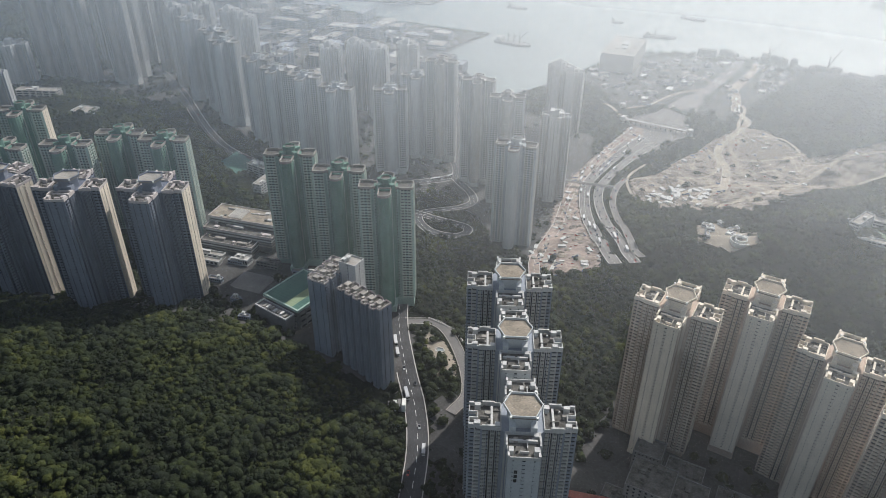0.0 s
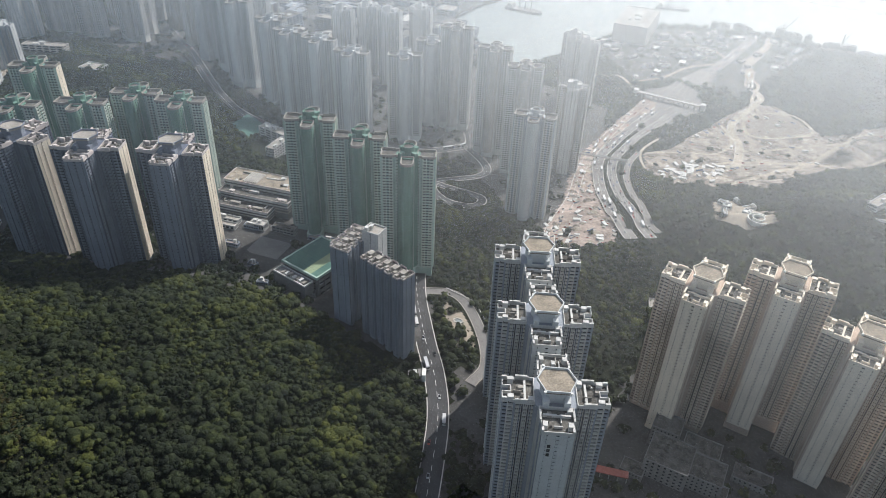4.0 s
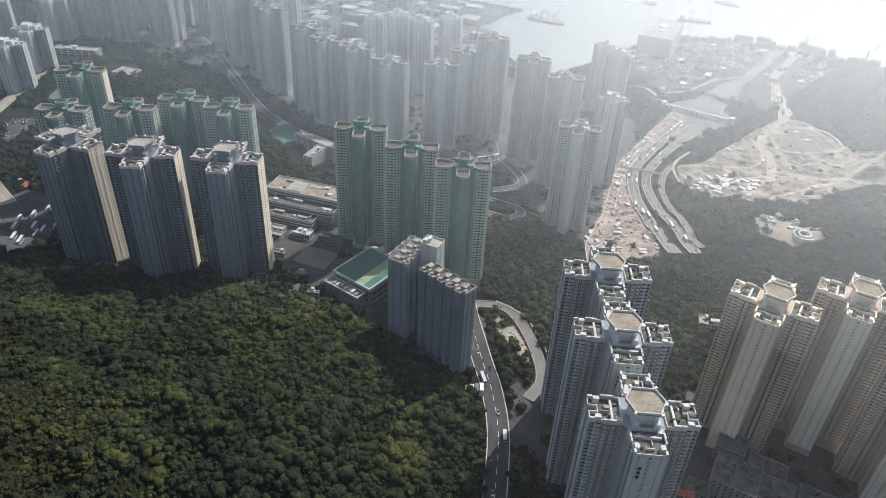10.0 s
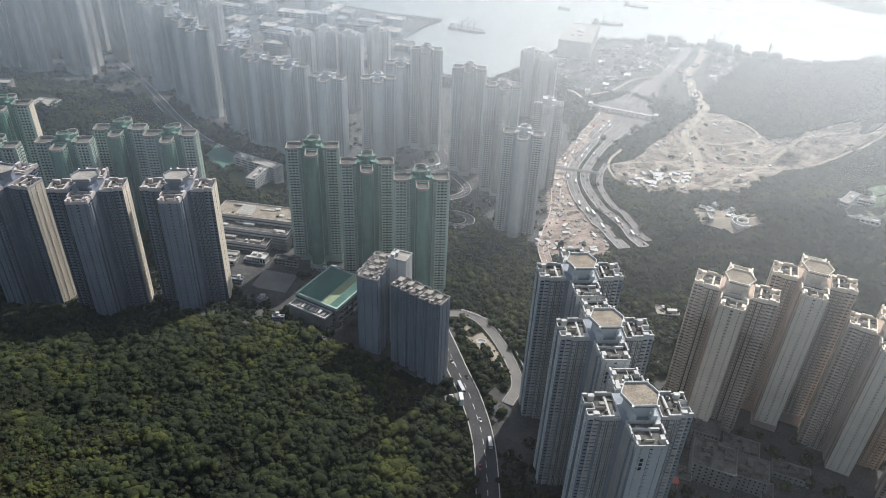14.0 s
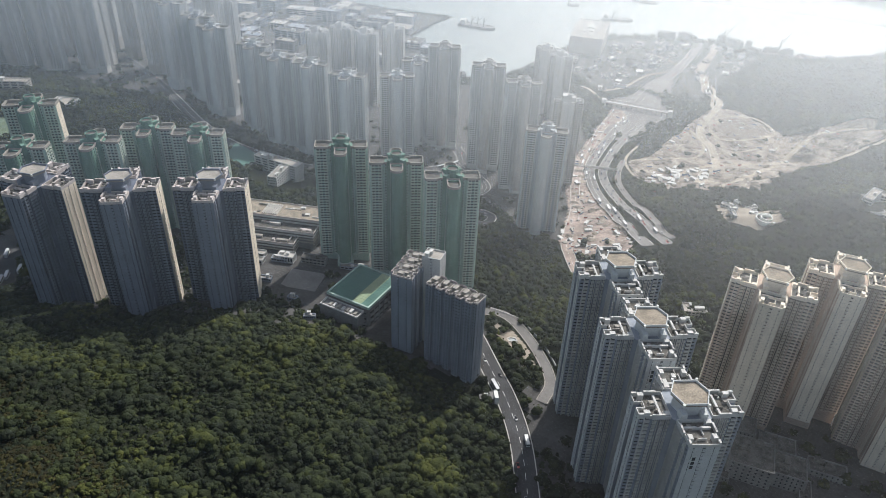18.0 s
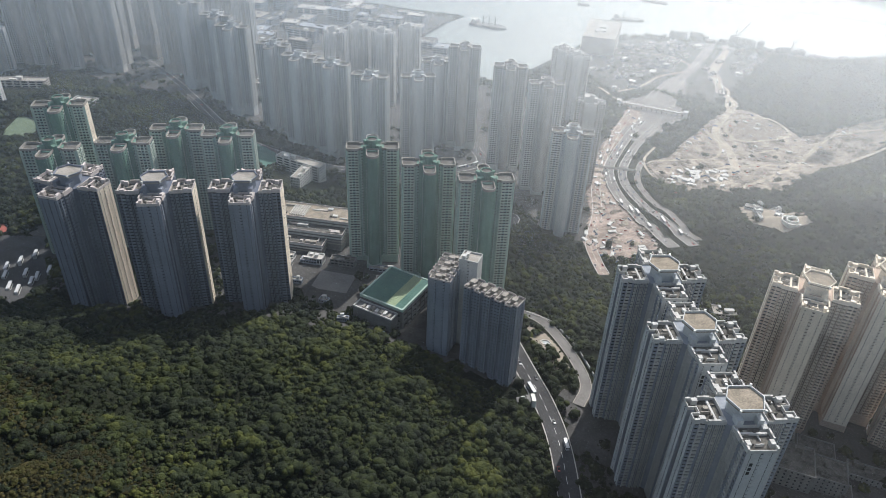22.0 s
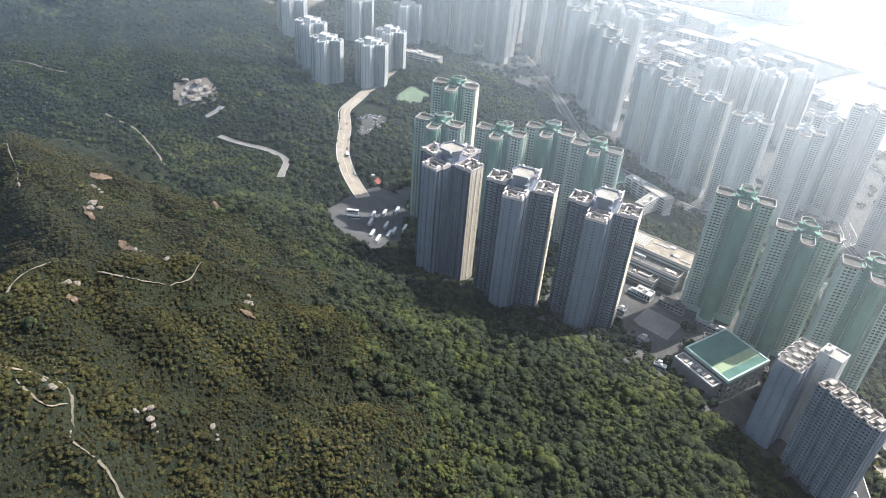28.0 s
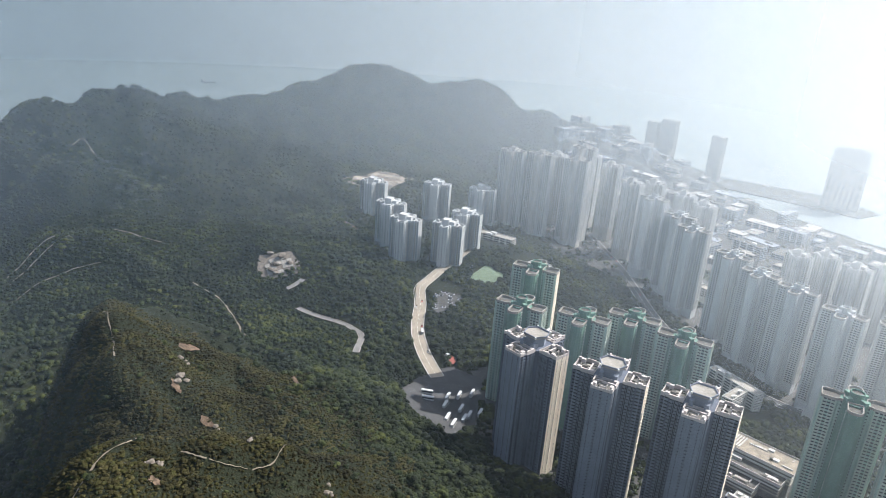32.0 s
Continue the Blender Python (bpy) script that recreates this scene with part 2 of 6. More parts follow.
def part(name, soup, mat, parent, label="", m=None):
    ob = new(name, soup.mesh(name, mat) if isinstance(soup, Soup) else soup)
    ob.parent = parent
    if m:
        ob.matrix_basis = m
    return tagged(ob, label)


def thing(name, at, label, category, group="", kind=""):
    ob = new(name)
    ob.matrix_basis = at
    return tagged(ob, label, category, group, kind)


# ---- terrain ----
SEA = -45.0
LEVELS = ((-900, 60), (150, 66), (300, 62), (380, 50), (500, 22), (620, 2), (750, -8), (900, -20), (1080, -38), (1400, -40))


# crest lines: start, end, heights above the base, reach on both sides, power of the flank
UP0, UP1, UP2, UP3, UP4, UP5 = 170, 172, 179, 153, 152, 142
RIDGES = (
    ((-150, -330), (-395, -176), 140, UP0, 310, 1.2),
    ((-395, -176), (-446, -173), UP0, UP1, 310, 1.2),
    ((-446, -173), (-488, -160), UP1, UP2, 310, 1.2),
    ((-488, -160), (-527, -147), UP2, UP3, 310, 1.2),
    ((-527, -147), (-631, -159), UP3, UP4, 300, 1.25),
    ((-631, -159), (-690, -166), UP4, UP5, 250, 1.25),
    ((-690, -166), (-785, -112), UP5, 66, 215, 1.2),
    ((-416, -160), (-400, 60), 165, 62, 210, 1.15),
    ((-1180, -520), (-1770, -90), 176, 134, 560, 1.25),
    ((-1430, -268), (-1010, -170), 138, 52, 165, 1.2),
    ((-1770, -90), (-2050, 150), 134, 78, 600, 1.25),
    ((-2050, 150), (-2310, 430), 78, 147, 620, 1.2),
    ((-2310, 430), (-2200, 750), 147, 176, 560, 1.25),
    ((-2200, 750), (-2155, 815), 176, 140, 420, 1.3),
    ((-2155, 815), (-1970, 1130), 140, 102, 420, 1.3),
    ((-1110, 0), (-1030, 60), 40, 30, 130, 1.3),
    ((-190, 690), (-60, 830), 60, 105, 230, 1.2),
    ((-60, 830), (150, 900), 105, 120, 300, 1.2),
    ((40, 1300), (-160, 1480), 110, 80, 260, 1.2),
)
SHORE = ((-3000, 1150), (-1303, 1382), (-1120, 1440), (-1125, 1245), (-860, 1085), (-800, 1075), (-791, 1280), (-840, 1460), (-702, 1592), (-540, 1685), (-340, 1705), (-139, 1655), (100, 1580), (900, 1350))


def seg_dist(x, y, a, b):
    ax, ay, bx, by = *a, *b
    dx, dy = bx - ax, by - ay
    s = np.clip(((x - ax) * dx + (y - ay) * dy) / (dx * dx + dy * dy), 0, 1)
    return np.hypot(x - ax - s * dx, y - ay - s * dy), s


def ground(x, y):
    x, y = np.asarray(x, float), np.asarray(y, float)
    base = np.interp(y, [p[0] for p in LEVELS], [p[1] for p in LEVELS])
    # the right bank is lower than the tower platform
    right = np.clip((x + 330) / 120, 0, 1) * np.clip((520 - y) / 200, 0, 1)
    base = base - 16 * right
    base = base + 18 * np.clip((-700 - x) / 300, 0, 1) * np.clip((y - 250) / 150, 0, 1) * np.clip((900 - y) / 200, 0, 1)
    # beyond the far crest the land drops to the sea
    crest = np.interp(y, (-800, -520, -90, 150, 430, 750, 1130), (-900, -1180, -1770, -2050, -2310, -2200, -1970))
    base = base - (base + 70) * np.clip((crest - x - 60) / 420, 0, 1)
    up = np.zeros_like(base)
    for a, b, ha, hb, reach, power in RIDGES:
        d, s = seg_dist(x, y, a, b)
        if a[1] < -140 and b[1] < -100 and a[0] > -800:
            # the south face falls away steeply
            south = ((y - a[1]) * (b[0] - a[0]) - (x - a[0]) * (b[1] - a[1])) / math.dist(a, b)
            d = d * (1 + 1.6 * np.clip(south / 55, 0, 1))
        d = np.sqrt(d * d + 100) - 10
        h = (ha + (hb - ha) * s) * np.clip(1 - d / reach, 0, 1) ** power
        up = np.maximum(up, h)
    # a shaded hollow south of the spur that runs down from the far crest
    south = ((y + 300) * 440 - (x + 1440) * 115) / -455
    up = up * (1 - 0.75 * np.clip(south / 100, 0, 1) * np.clip((x + 1440) / 120, 0, 1) * np.clip((-800 - x) / 150, 0, 1))
    far = np.clip((-850 - x) / 250, 0, 1)
    cut = np.clip(up / 70, 0, 1)
    return base + up * (1 + 0.09 * rough(x, y)) + cut * ((1 - far) * folds(x, y) + far * 1.9 * folds(x / 2.4, y / 2.4))


def folds(x, y):
    """Gullies and spurs on the flanks."""
    wx = x + 14 * np.sin(y / 31) + 7 * np.sin(x / 23 + y / 17)
    wy = y + 12 * np.sin(x / 27) + 6 * np.sin(y / 19 - x / 29)
    return 9.6 * np.abs(np.sin(wx / 24 + wy / 60)) + 5.8 * np.abs(np.sin((wx * 0.6 - wy) / 17)) + 1.6 * np.sin(wx / 7.5) * np.sin(wy / 8.5) - 9.8


ROUGH = [(math.cos(a) / w, math.sin(a) / w, p, w / 260) for a, w, p in ((0.3, 41, 0.4), (1.5, 33, 2.0), (2.6, 27, 4.1), (0.9, 58, 1.1), (2.1, 71, 5.2), (3.0, 19, 0.7), (1.1, 15, 3.3), (2.4, 90, 2.2))]


def rough(x, y):
    """Spurs and gullies: waves of many lengths and directions, bent by one another."""
    out = np.zeros_like(x)
    bend = 18 * np.sin(x / 83 + y / 121)
    for cx, cy, p, k in ROUGH:
        out = out + k * 3.2 * np.sin((x + bend) * cx + (y - bend) * cy + p)
    return np.clip(out, -1.6, 1.6)


def ground_z(x, y):
    return float(ground(x, y))


def shore_y(x):
    return np.interp(x, [p[0] for p in SHORE], [p[1] for p in SHORE])


def grid_sheet(name, xs, ys, height, mat):
    gx, gy = np.meshgrid(xs, ys)
    gz = height(gx, gy)
    nx, ny = len(xs), len(ys)
    verts = np.stack([gx, gy, gz], -1).reshape(-1, 3)
    i = (np.arange(ny - 1)[:, None] * nx + np.arange(nx - 1)).ravel()
    faces = np.stack([i, i + 1, i + nx + 1, i + nx], -1)
    return mesh_from(name, verts.tolist(), faces.tolist(), mat, smooth=True)


def land(gx, gy):
    z = ground(gx, gy)
    # the coast: a steep bank into the sea
    t = np.clip((gy - shore_y(gx)) / 25, 0, 1)
    return z * (1 - t) + (SEA - 12) * t


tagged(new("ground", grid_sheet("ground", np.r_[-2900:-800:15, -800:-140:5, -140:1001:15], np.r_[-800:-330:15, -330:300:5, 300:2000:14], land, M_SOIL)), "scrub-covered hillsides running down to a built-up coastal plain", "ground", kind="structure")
water = Soup()
water.quad((-9700, -9700, SEA), (9700, -9700, SEA), (9700, 9700, SEA), (-9700, 9700, SEA))
tagged(new("water", water.mesh("water", M_WATER)), "calm grey-green sea with a broad sun glint", "water", kind="structure")


# ---- haze ----
def haze_material(share, low, high, radius, white):
    """A veil standing in for thin moist air: lets most light by and scatters a small share of what falls on it."""
    m = bpy.data.materials.new("haze")
    m.use_nodes = True
    nt = m.node_tree
    nt.nodes.clear()
    geo = nt.nodes.new("ShaderNodeNewGeometry")
    sep = nt.nodes.new("ShaderNodeSeparateXYZ")
    nt.links.new(geo.outputs["Position"], sep.inputs[0])
    mr = nt.nodes.new("ShaderNodeMapRange")
    mr.interpolation_type = "SMOOTHSTEP"
    mr.inputs["From Min"].default_value, mr.inputs["From Max"].default_value = low, high
    mr.inputs["To Min"].default_value, mr.inputs["To Max"].default_value = 0.0, share
    nt.links.new(sep.outputs["Z"], mr.inputs["Value"])
    # thicker towards the harbour than over the hills: sunward glow put into the share
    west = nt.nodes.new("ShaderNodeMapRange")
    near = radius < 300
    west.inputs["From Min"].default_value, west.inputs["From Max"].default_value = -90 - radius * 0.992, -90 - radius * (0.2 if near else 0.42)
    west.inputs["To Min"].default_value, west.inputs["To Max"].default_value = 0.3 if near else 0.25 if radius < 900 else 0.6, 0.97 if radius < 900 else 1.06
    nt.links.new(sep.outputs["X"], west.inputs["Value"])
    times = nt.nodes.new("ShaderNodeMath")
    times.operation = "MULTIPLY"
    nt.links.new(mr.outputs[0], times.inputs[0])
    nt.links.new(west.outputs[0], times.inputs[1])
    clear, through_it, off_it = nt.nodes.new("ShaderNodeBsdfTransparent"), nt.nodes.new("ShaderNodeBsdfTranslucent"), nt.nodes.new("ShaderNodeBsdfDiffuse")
    # light's tint painted in: bluer away from the sun, whiter towards it
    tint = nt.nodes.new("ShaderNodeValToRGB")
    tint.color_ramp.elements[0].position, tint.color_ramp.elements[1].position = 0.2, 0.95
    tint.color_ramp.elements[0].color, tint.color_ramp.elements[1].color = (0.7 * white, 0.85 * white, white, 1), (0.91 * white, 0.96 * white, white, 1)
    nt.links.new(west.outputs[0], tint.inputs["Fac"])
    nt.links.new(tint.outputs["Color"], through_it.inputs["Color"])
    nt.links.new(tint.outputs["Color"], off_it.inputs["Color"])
    both, mix, out = nt.nodes.new("ShaderNodeMixShader"), nt.nodes.new("ShaderNodeMixShader"), nt.nodes.new("ShaderNodeOutputMaterial")
    both.inputs[0].default_value = 0.25
    nt.links.new(through_it.outputs[0], both.inputs[1])
    nt.links.new(off_it.outputs[0], both.inputs[2])
    nt.links.new(times.outputs[0], mix.inputs[0])
    nt.links.new(clear.outputs[0], mix.inputs[1])
    nt.links.new(both.outputs[0], mix.inputs[2])
    nt.links.new(mix.outputs[0], out.inputs["Surface"])
    return m


# nested curved veils paint the haze of distance; white dims the farther ones
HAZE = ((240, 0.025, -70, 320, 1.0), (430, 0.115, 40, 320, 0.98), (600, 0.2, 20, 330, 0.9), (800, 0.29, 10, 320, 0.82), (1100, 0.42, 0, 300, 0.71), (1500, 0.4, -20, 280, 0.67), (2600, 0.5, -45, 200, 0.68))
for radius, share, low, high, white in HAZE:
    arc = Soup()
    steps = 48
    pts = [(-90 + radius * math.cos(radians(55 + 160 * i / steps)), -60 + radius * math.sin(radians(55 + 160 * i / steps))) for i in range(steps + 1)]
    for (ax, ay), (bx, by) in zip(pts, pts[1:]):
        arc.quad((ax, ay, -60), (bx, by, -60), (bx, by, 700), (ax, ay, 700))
    veil = tagged(new("haze", arc.mesh("haze", haze_material(share, low, high, radius, white))), "curved veil standing in for pale morning haze over the valley", "haze", kind="structure")
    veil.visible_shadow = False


def backdrop_material():
    """The bright misty sky low over the sea, brightest under the sun."""
    m = bpy.data.materials.new("misty_sky")
    m.use_nodes = True
    nt = m.node_tree
    nt.nodes.clear()
    geo = nt.nodes.new("ShaderNodeNewGeometry")
    sep = nt.nodes.new("ShaderNodeSeparateXYZ")
    nt.links.new(geo.outputs["Position"], sep.inputs[0])
    mr = nt.nodes.new("ShaderNodeMapRange")
    mr.inputs["From Min"].default_value, mr.inputs["From Max"].default_value = -1200, 3200
    nt.links.new(sep.outputs["Y"], mr.inputs["Value"])
    ramp = nt.nodes.new("ShaderNodeValToRGB")
    ramp.color_ramp.elements[0].color, ramp.color_ramp.elements[1].color = (0.19, 0.25, 0.275, 1), (0.33, 0.36, 0.37, 1)
    nt.links.new(mr.outputs[0], ramp.inputs["Fac"])
    em, out = nt.nodes.new("ShaderNodeEmission"), nt.nodes.new("ShaderNodeOutputMaterial")
    nt.links.new(ramp.outputs["Color"], em.inputs["Color"])
    nt.links.new(em.outputs[0], out.inputs["Surface"])
    return m


far_sky = Soup()
pts = [(4450 * math.cos(radians(20 + 230 * i / 64)), 4450 * math.sin(radians(20 + 230 * i / 64))) for i in range(65)]
for (ax, ay), (bx, by) in zip(pts, pts[1:]):
    far_sky.quad((ax, ay, -60), (bx, by, -60), (bx, by, 620), (ax, ay, 620))
tagged(new("backdrop", far_sky.mesh("backdrop", backdrop_material())), "bright misty sky low over the sea", "sky", kind="structure").visible_shadow = False


# ---- towers ----
STOREY = 2.8


def facade(walls, glass, p, q, z0, storeys, pattern, spandrel=1.35, deep=0.6, storey=STOREY, trim=None):
    """One face from p to q (seen from outside, left to right): runs of wall (s) and of window bays (w), as (kind, share)."""
    p, q = Vector((*p, 0)), Vector((*q, 0))
    along = q - p
    length = along.length
    along /= length
    out = Vector((along.y, -along.x, 0))
    total = sum(w for _, w in pattern)
    z1 = z0 + storeys * storey
    at = 0.0

    def pt(d, o, z):
        v = p + along * d + out * o
        return (v.x, v.y, z)

    for kind, share in pattern:
        nxt = at + share / total * length
        if kind == "s":
            walls.quad(pt(at, 0, z0), pt(nxt, 0, z0), pt(nxt, 0, z1), pt(at, 0, z1))
        elif kind == "p":
            rib = walls if trim is None else trim
            rib.quad(pt(at, 0.5, z0), pt(nxt, 0.5, z0), pt(nxt, 0.5, z1), pt(at, 0.5, z1))
            rib.quad(pt(at, 0, z0), pt(at, 0.5, z0), pt(at, 0.5, z1), pt(at, 0, z1))
            rib.quad(pt(nxt, 0.5, z0), pt(nxt, 0, z0), pt(nxt, 0, z1), pt(nxt, 0.5, z1))
            rib.quad(pt(at, 0.5, z1), pt(nxt, 0.5, z1), pt(nxt, 0, z1), pt(at, 0, z1))
        elif kind == "r":
            # a deep re-entrant with windows down its back
            back = -2.6
            walls.quad(pt(at, 0, z0), pt(at, back, z0), pt(at, back, z1), pt(at, 0, z1))
            walls.quad(pt(nxt, back, z0), pt(nxt, 0, z0), pt(nxt, 0, z1), pt(nxt, back, z1))
            glass.quad(pt(at, back, z0), pt(nxt, back, z0), pt(nxt, back, z1), pt(at, back, z1))
        else:
            glass.quad(pt(at, -deep, z0), pt(nxt, -deep, z0), pt(nxt, -deep, z1), pt(at, -deep, z1))
            walls.quad(pt(at, 0, z0), pt(at, -deep, z0), pt(at, -deep, z1), pt(at, 0, z1))
            walls.quad(pt(nxt, -deep, z0), pt(nxt, 0, z0), pt(nxt, 0, z1), pt(nxt, -deep, z1))
            o = 0.0 if kind == "w" else 0.35
            for k in range(storeys):
                a = z0 + k * storey
                b = a + (spandrel if kind != "h" else spandrel * 1.25)
                face = trim if trim is not None and kind == "b" else walls
                face.quad(pt(at, o, a), pt(nxt, o, a), pt(nxt, o, b), pt(at, o, b))
                face.quad(pt(at, o, b), pt(nxt, o, b), pt(nxt, -deep, b), pt(at, -deep, b))
        at = nxt


def outline_parapet(soup, pts, z, high=1.3, thick=0.5):
    """A parapet wall along a closed outline, inside of it."""
    k = len(pts)
    vs = [Vector(p) for p in pts]
    inner = []
    for i in range(k):
        a, b, c = vs[i - 1], vs[i], vs[(i + 1) % k]
        e1, e2 = (b - a).normalized(), (c - b).normalized()
        n1, n2 = Vector((-e1.y, e1.x)), Vector((-e2.y, e2.x))
        s = n1 + n2
        inner.append(b + s * (thick / max(0.35, s.dot(n1))))
    for i in range(k):
        j = (i + 1) % k
        a, b, c, d = vs[i], vs[j], inner[j], inner[i]
        soup.quad((a.x, a.y, z), (b.x, b.y, z), (b.x, b.y, z + high), (a.x, a.y, z + high))
        soup.quad((c.x, c.y, z), (d.x, d.y, z), (d.x, d.y, z + high), (c.x, c.y, z + high))
        soup.quad((a.x, a.y, z + high), (b.x, b.y, z + high), (c.x, c.y, z + high), (d.x, d.y, z + high))


BAYS = [("s", 0.5), ("b", 0.95), ("p", 0.3), ("b", 0.95), ("p", 0.5), ("w", 1.1), ("p", 0.4), ("r", 1.2), ("p", 0.5), ("b", 0.95), ("p", 0.3), ("b", 0.95), ("p", 0.5), ("r", 1.1), ("p", 0.4), ("w", 1.0), ("p", 0.3), ("b", 1.2), ("s", 0.6)]
GABLE = [("s", 1.2), ("h", 0.35), ("s", 2.0), ("h", 0.8), ("s", 2.0), ("h", 0.35), ("s", 1.2)]


def cross_tower(name, at, storeys, wall, gable, label, category="tower block", group="", arm=28.0, half=9.0, notch=1.5, below=14.0, core_mat=None, hat=True, core=None, tanks=0, trim=None, rim_mat=None, sun_end_mat=None, named=False, clover=False):
    """A cruciform housing block: four wings with notched ends, a core, and a machine room with a tank over it."""
    t = thing(name, at, label, category, group)
    top = storeys * STOREY
    inner = half + 2.0
    ends = Soup()
    for k in range(4):
        r = Matrix.Rotation(radians(90 * k), 4, "Z")
        w, g, e, tr = Soup(), Soup(), Soup(), Soup()
        tip = arm - 7.0
        hw = half - notch * 0.55
        foot = [(inner, -half), (tip, -half), (tip, -hw), (arm, -hw), (arm, hw), (tip, hw), (tip, half), (inner, half)]
        rot = lambda p: tuple((r @ Vector((*p, 0))).xy)
        pts = [rot(p) for p in foot]
        if clover and k % 2:
            # a narrow wing with a rounded end and few windows
            hn = half * 0.74
            foot = [(inner - 2, -hn), (arm - hn * 0.7, -hn), (arm - hn * 0.2, -hn * 0.72), (arm, -hn * 0.3), (arm, hn * 0.3), (arm - hn * 0.2, hn * 0.72), (arm - hn * 0.7, hn), (inner - 2, hn)]
            pts = [rot(p) for p in foot]
            for i in range(len(pts) - 1):
                pat = [("s", 0.8), ("w", 0.9), ("s", 1.0), ("b", 0.9), ("s", 0.8)] if i in (0, 6) else [("s", 1), ("h", 0.5), ("s", 1)] if i in (1, 5) else [("s", 1)]
                facade(e, g, pts[i], pts[i + 1], 0, storeys, pat, deep=0.5, trim=tr)
        elif clover:
            # a broad wing with clipped corners and stacked window bays
            foot = [(inner - 2, -half * 0.8), (arm - half * 1.7, -half * 0.8), (arm - half * 1.5, -half), (arm - half * 0.18, -half), (arm, -half * 0.82), (arm, half * 0.82), (arm - half * 0.18, half), (arm - half * 1.5, half), (arm - half * 1.7, half * 0.8), (inner - 2, half * 0.8)]
            pts = [rot(p) for p in foot]
            for i in range(len(pts) - 1):
                size = math.dist(pts[i], pts[i + 1])
                if i in (0, 8):
                    pat = [("s", 0.9), ("w", 0.9), ("s", 0.9), ("b", 0.9), ("s", 0.9)] if size > 5 else [("s", 0.8), ("w", 0.9), ("s", 0.8)]
                elif size < 3.5:
                    pat = [("s", 1)]
                else:
                    pat = [("p", 0.5), ("b", 1.3), ("p", 0.4), ("w", 1.3), ("p", 0.4), ("b", 1.3), ("p", 0.5)]
                facade(e if sun_end_mat and k == 0 and i == 4 else w, g, pts[i], pts[i + 1], 0, storeys, GABLE if sun_end_mat and k == 0 and i == 4 else pat, deep=0.5, trim=tr)
        elif hat and k % 2 == 0 and not sun_end_mat:
            # a wing end split in two by a deep slot
            nw = 2.0
            foot[3:5] = [(arm, -hw), (arm, -nw), (arm - 4.5, -nw), (arm - 4.5, nw), (arm, nw), (arm, hw)]
            pts = [rot(p) for p in foot]
            for i, pat in enumerate((BAYS, [("s", 1)], [("s", 0.6), ("b", 2), ("p", 0.5), ("w", 1.6), ("s", 0.6)], [("s", 1), ("h", 0.6), ("s", 1)], [("s", 1)], [("w", 1)], [("s", 1)], [("s", 1), ("h", 0.6), ("s", 1)], [("s", 0.6), ("w", 1.6), ("p", 0.5), ("b", 2), ("s", 0.6)], [("s", 1)], BAYS)):
                facade(e if i in (3, 7) else w, g, pts[i], pts[i + 1], 0, storeys, pat, deep=0.4 if i in (3, 7) else 0.6, trim=tr)
        else:
            facade(w, g, pts[0], pts[1], 0, storeys, BAYS, trim=tr)
            facade(w, g, pts[1], pts[2], 0, storeys, [("s", 1)])
            facade(w, g, pts[2], pts[3], 0, storeys, [("s", 0.6), ("b", 2), ("p", 0.5), ("w", 1.6), ("s", 0.6)], trim=tr)
            facade(e, g, pts[3], pts[4], 0, storeys, GABLE, deep=0.3)
            facade(w, g, pts[4], pts[5], 0, storeys, [("s", 0.6), ("w", 1.6), ("p", 0.5), ("b", 2), ("s", 0.6)], trim=tr)
            facade(w, g, pts[5], pts[6], 0, storeys, [("s", 1)])
            facade(w, g, pts[6], pts[7], 0, storeys, BAYS, trim=tr)
        wing = part("wing", w, wall, t)
        part("glazing", g, M_GLASS, wing)
        part("bay_fronts", tr, trim or M_PALE, wing, "pale fronts of stacked window bays")
        # the sunward end may take its own colour, its sunlit look painted in
        part("gable_wall", e, sun_end_mat if sun_end_mat and k == 0 else gable, wing, "end wall with a column of small windows")
        rf = Soup()
        rf.poly([(x, y, top - 0.05) for x, y in pts])
        part("roof_deck", rf, M_DECK, wing)
        pp = Soup()
        outline_parapet(pp, pts, top, 2.2, 0.75 if clover else 0.4)
        # crenellated parapet ends and a small tank room
        part("parapet", pp, rim_mat or gable, wing)
        for sx, sy, sw, sd, sh in () if clover else ((tip + 2.5, hw - 1.8, 1.6, 1.2, 3.4), (tip + 2.5, 1.8 - hw, 1.6, 1.2, 3.4), (inner + 5, 0, 0.6, half * 0.8, 1.6), (inner + 2, half - 2.2, 1.4, 1.4, 2.8)):
            hd = Soup()
            hd.box(sx - sw, sx + sw, sy - sd, sy + sd, top, top + sh, r)
            part("stair_head", hd, rim_mat or gable, wing)
        if hat:
            for sy in (-1, 1):
                for sx, sw, sd in ((arm - 1.3, 1.3, 0.55), (tip - 1.5, 1.5, 0.5), (inner + 6, 2.6, 0.5)):
                    off = hw if sx > tip else half
                    ml = Soup()
                    ml.box(sx - sw, sx + sw, sy * off - sd * (sy > 0) * 2 + 0.02 * sy, sy * off + sd * (sy < 0) * 2 + 0.02 * sy, top + 2.2, top + 3.3, r)
                    part("merlon", ml, rim_mat or gable, wing)
            # low cross walls, tanks and plant on the deck
            rr = random.Random(k)
            for _ in range(7):
                ux, uy = rr.uniform(inner + 1, arm - 3), rr.uniform(1 - hw, hw - 1)
                uw, ud = rr.choice(((0.25, 2.2), (2.4, 0.25), (0.9, 0.7), (1.5, 1.1), (0.6, 0.6)))
                rc = Soup()
                rc.box(ux - uw, ux + uw, uy - ud, uy + ud, top, top + rr.uniform(0.7, 2.0), r)
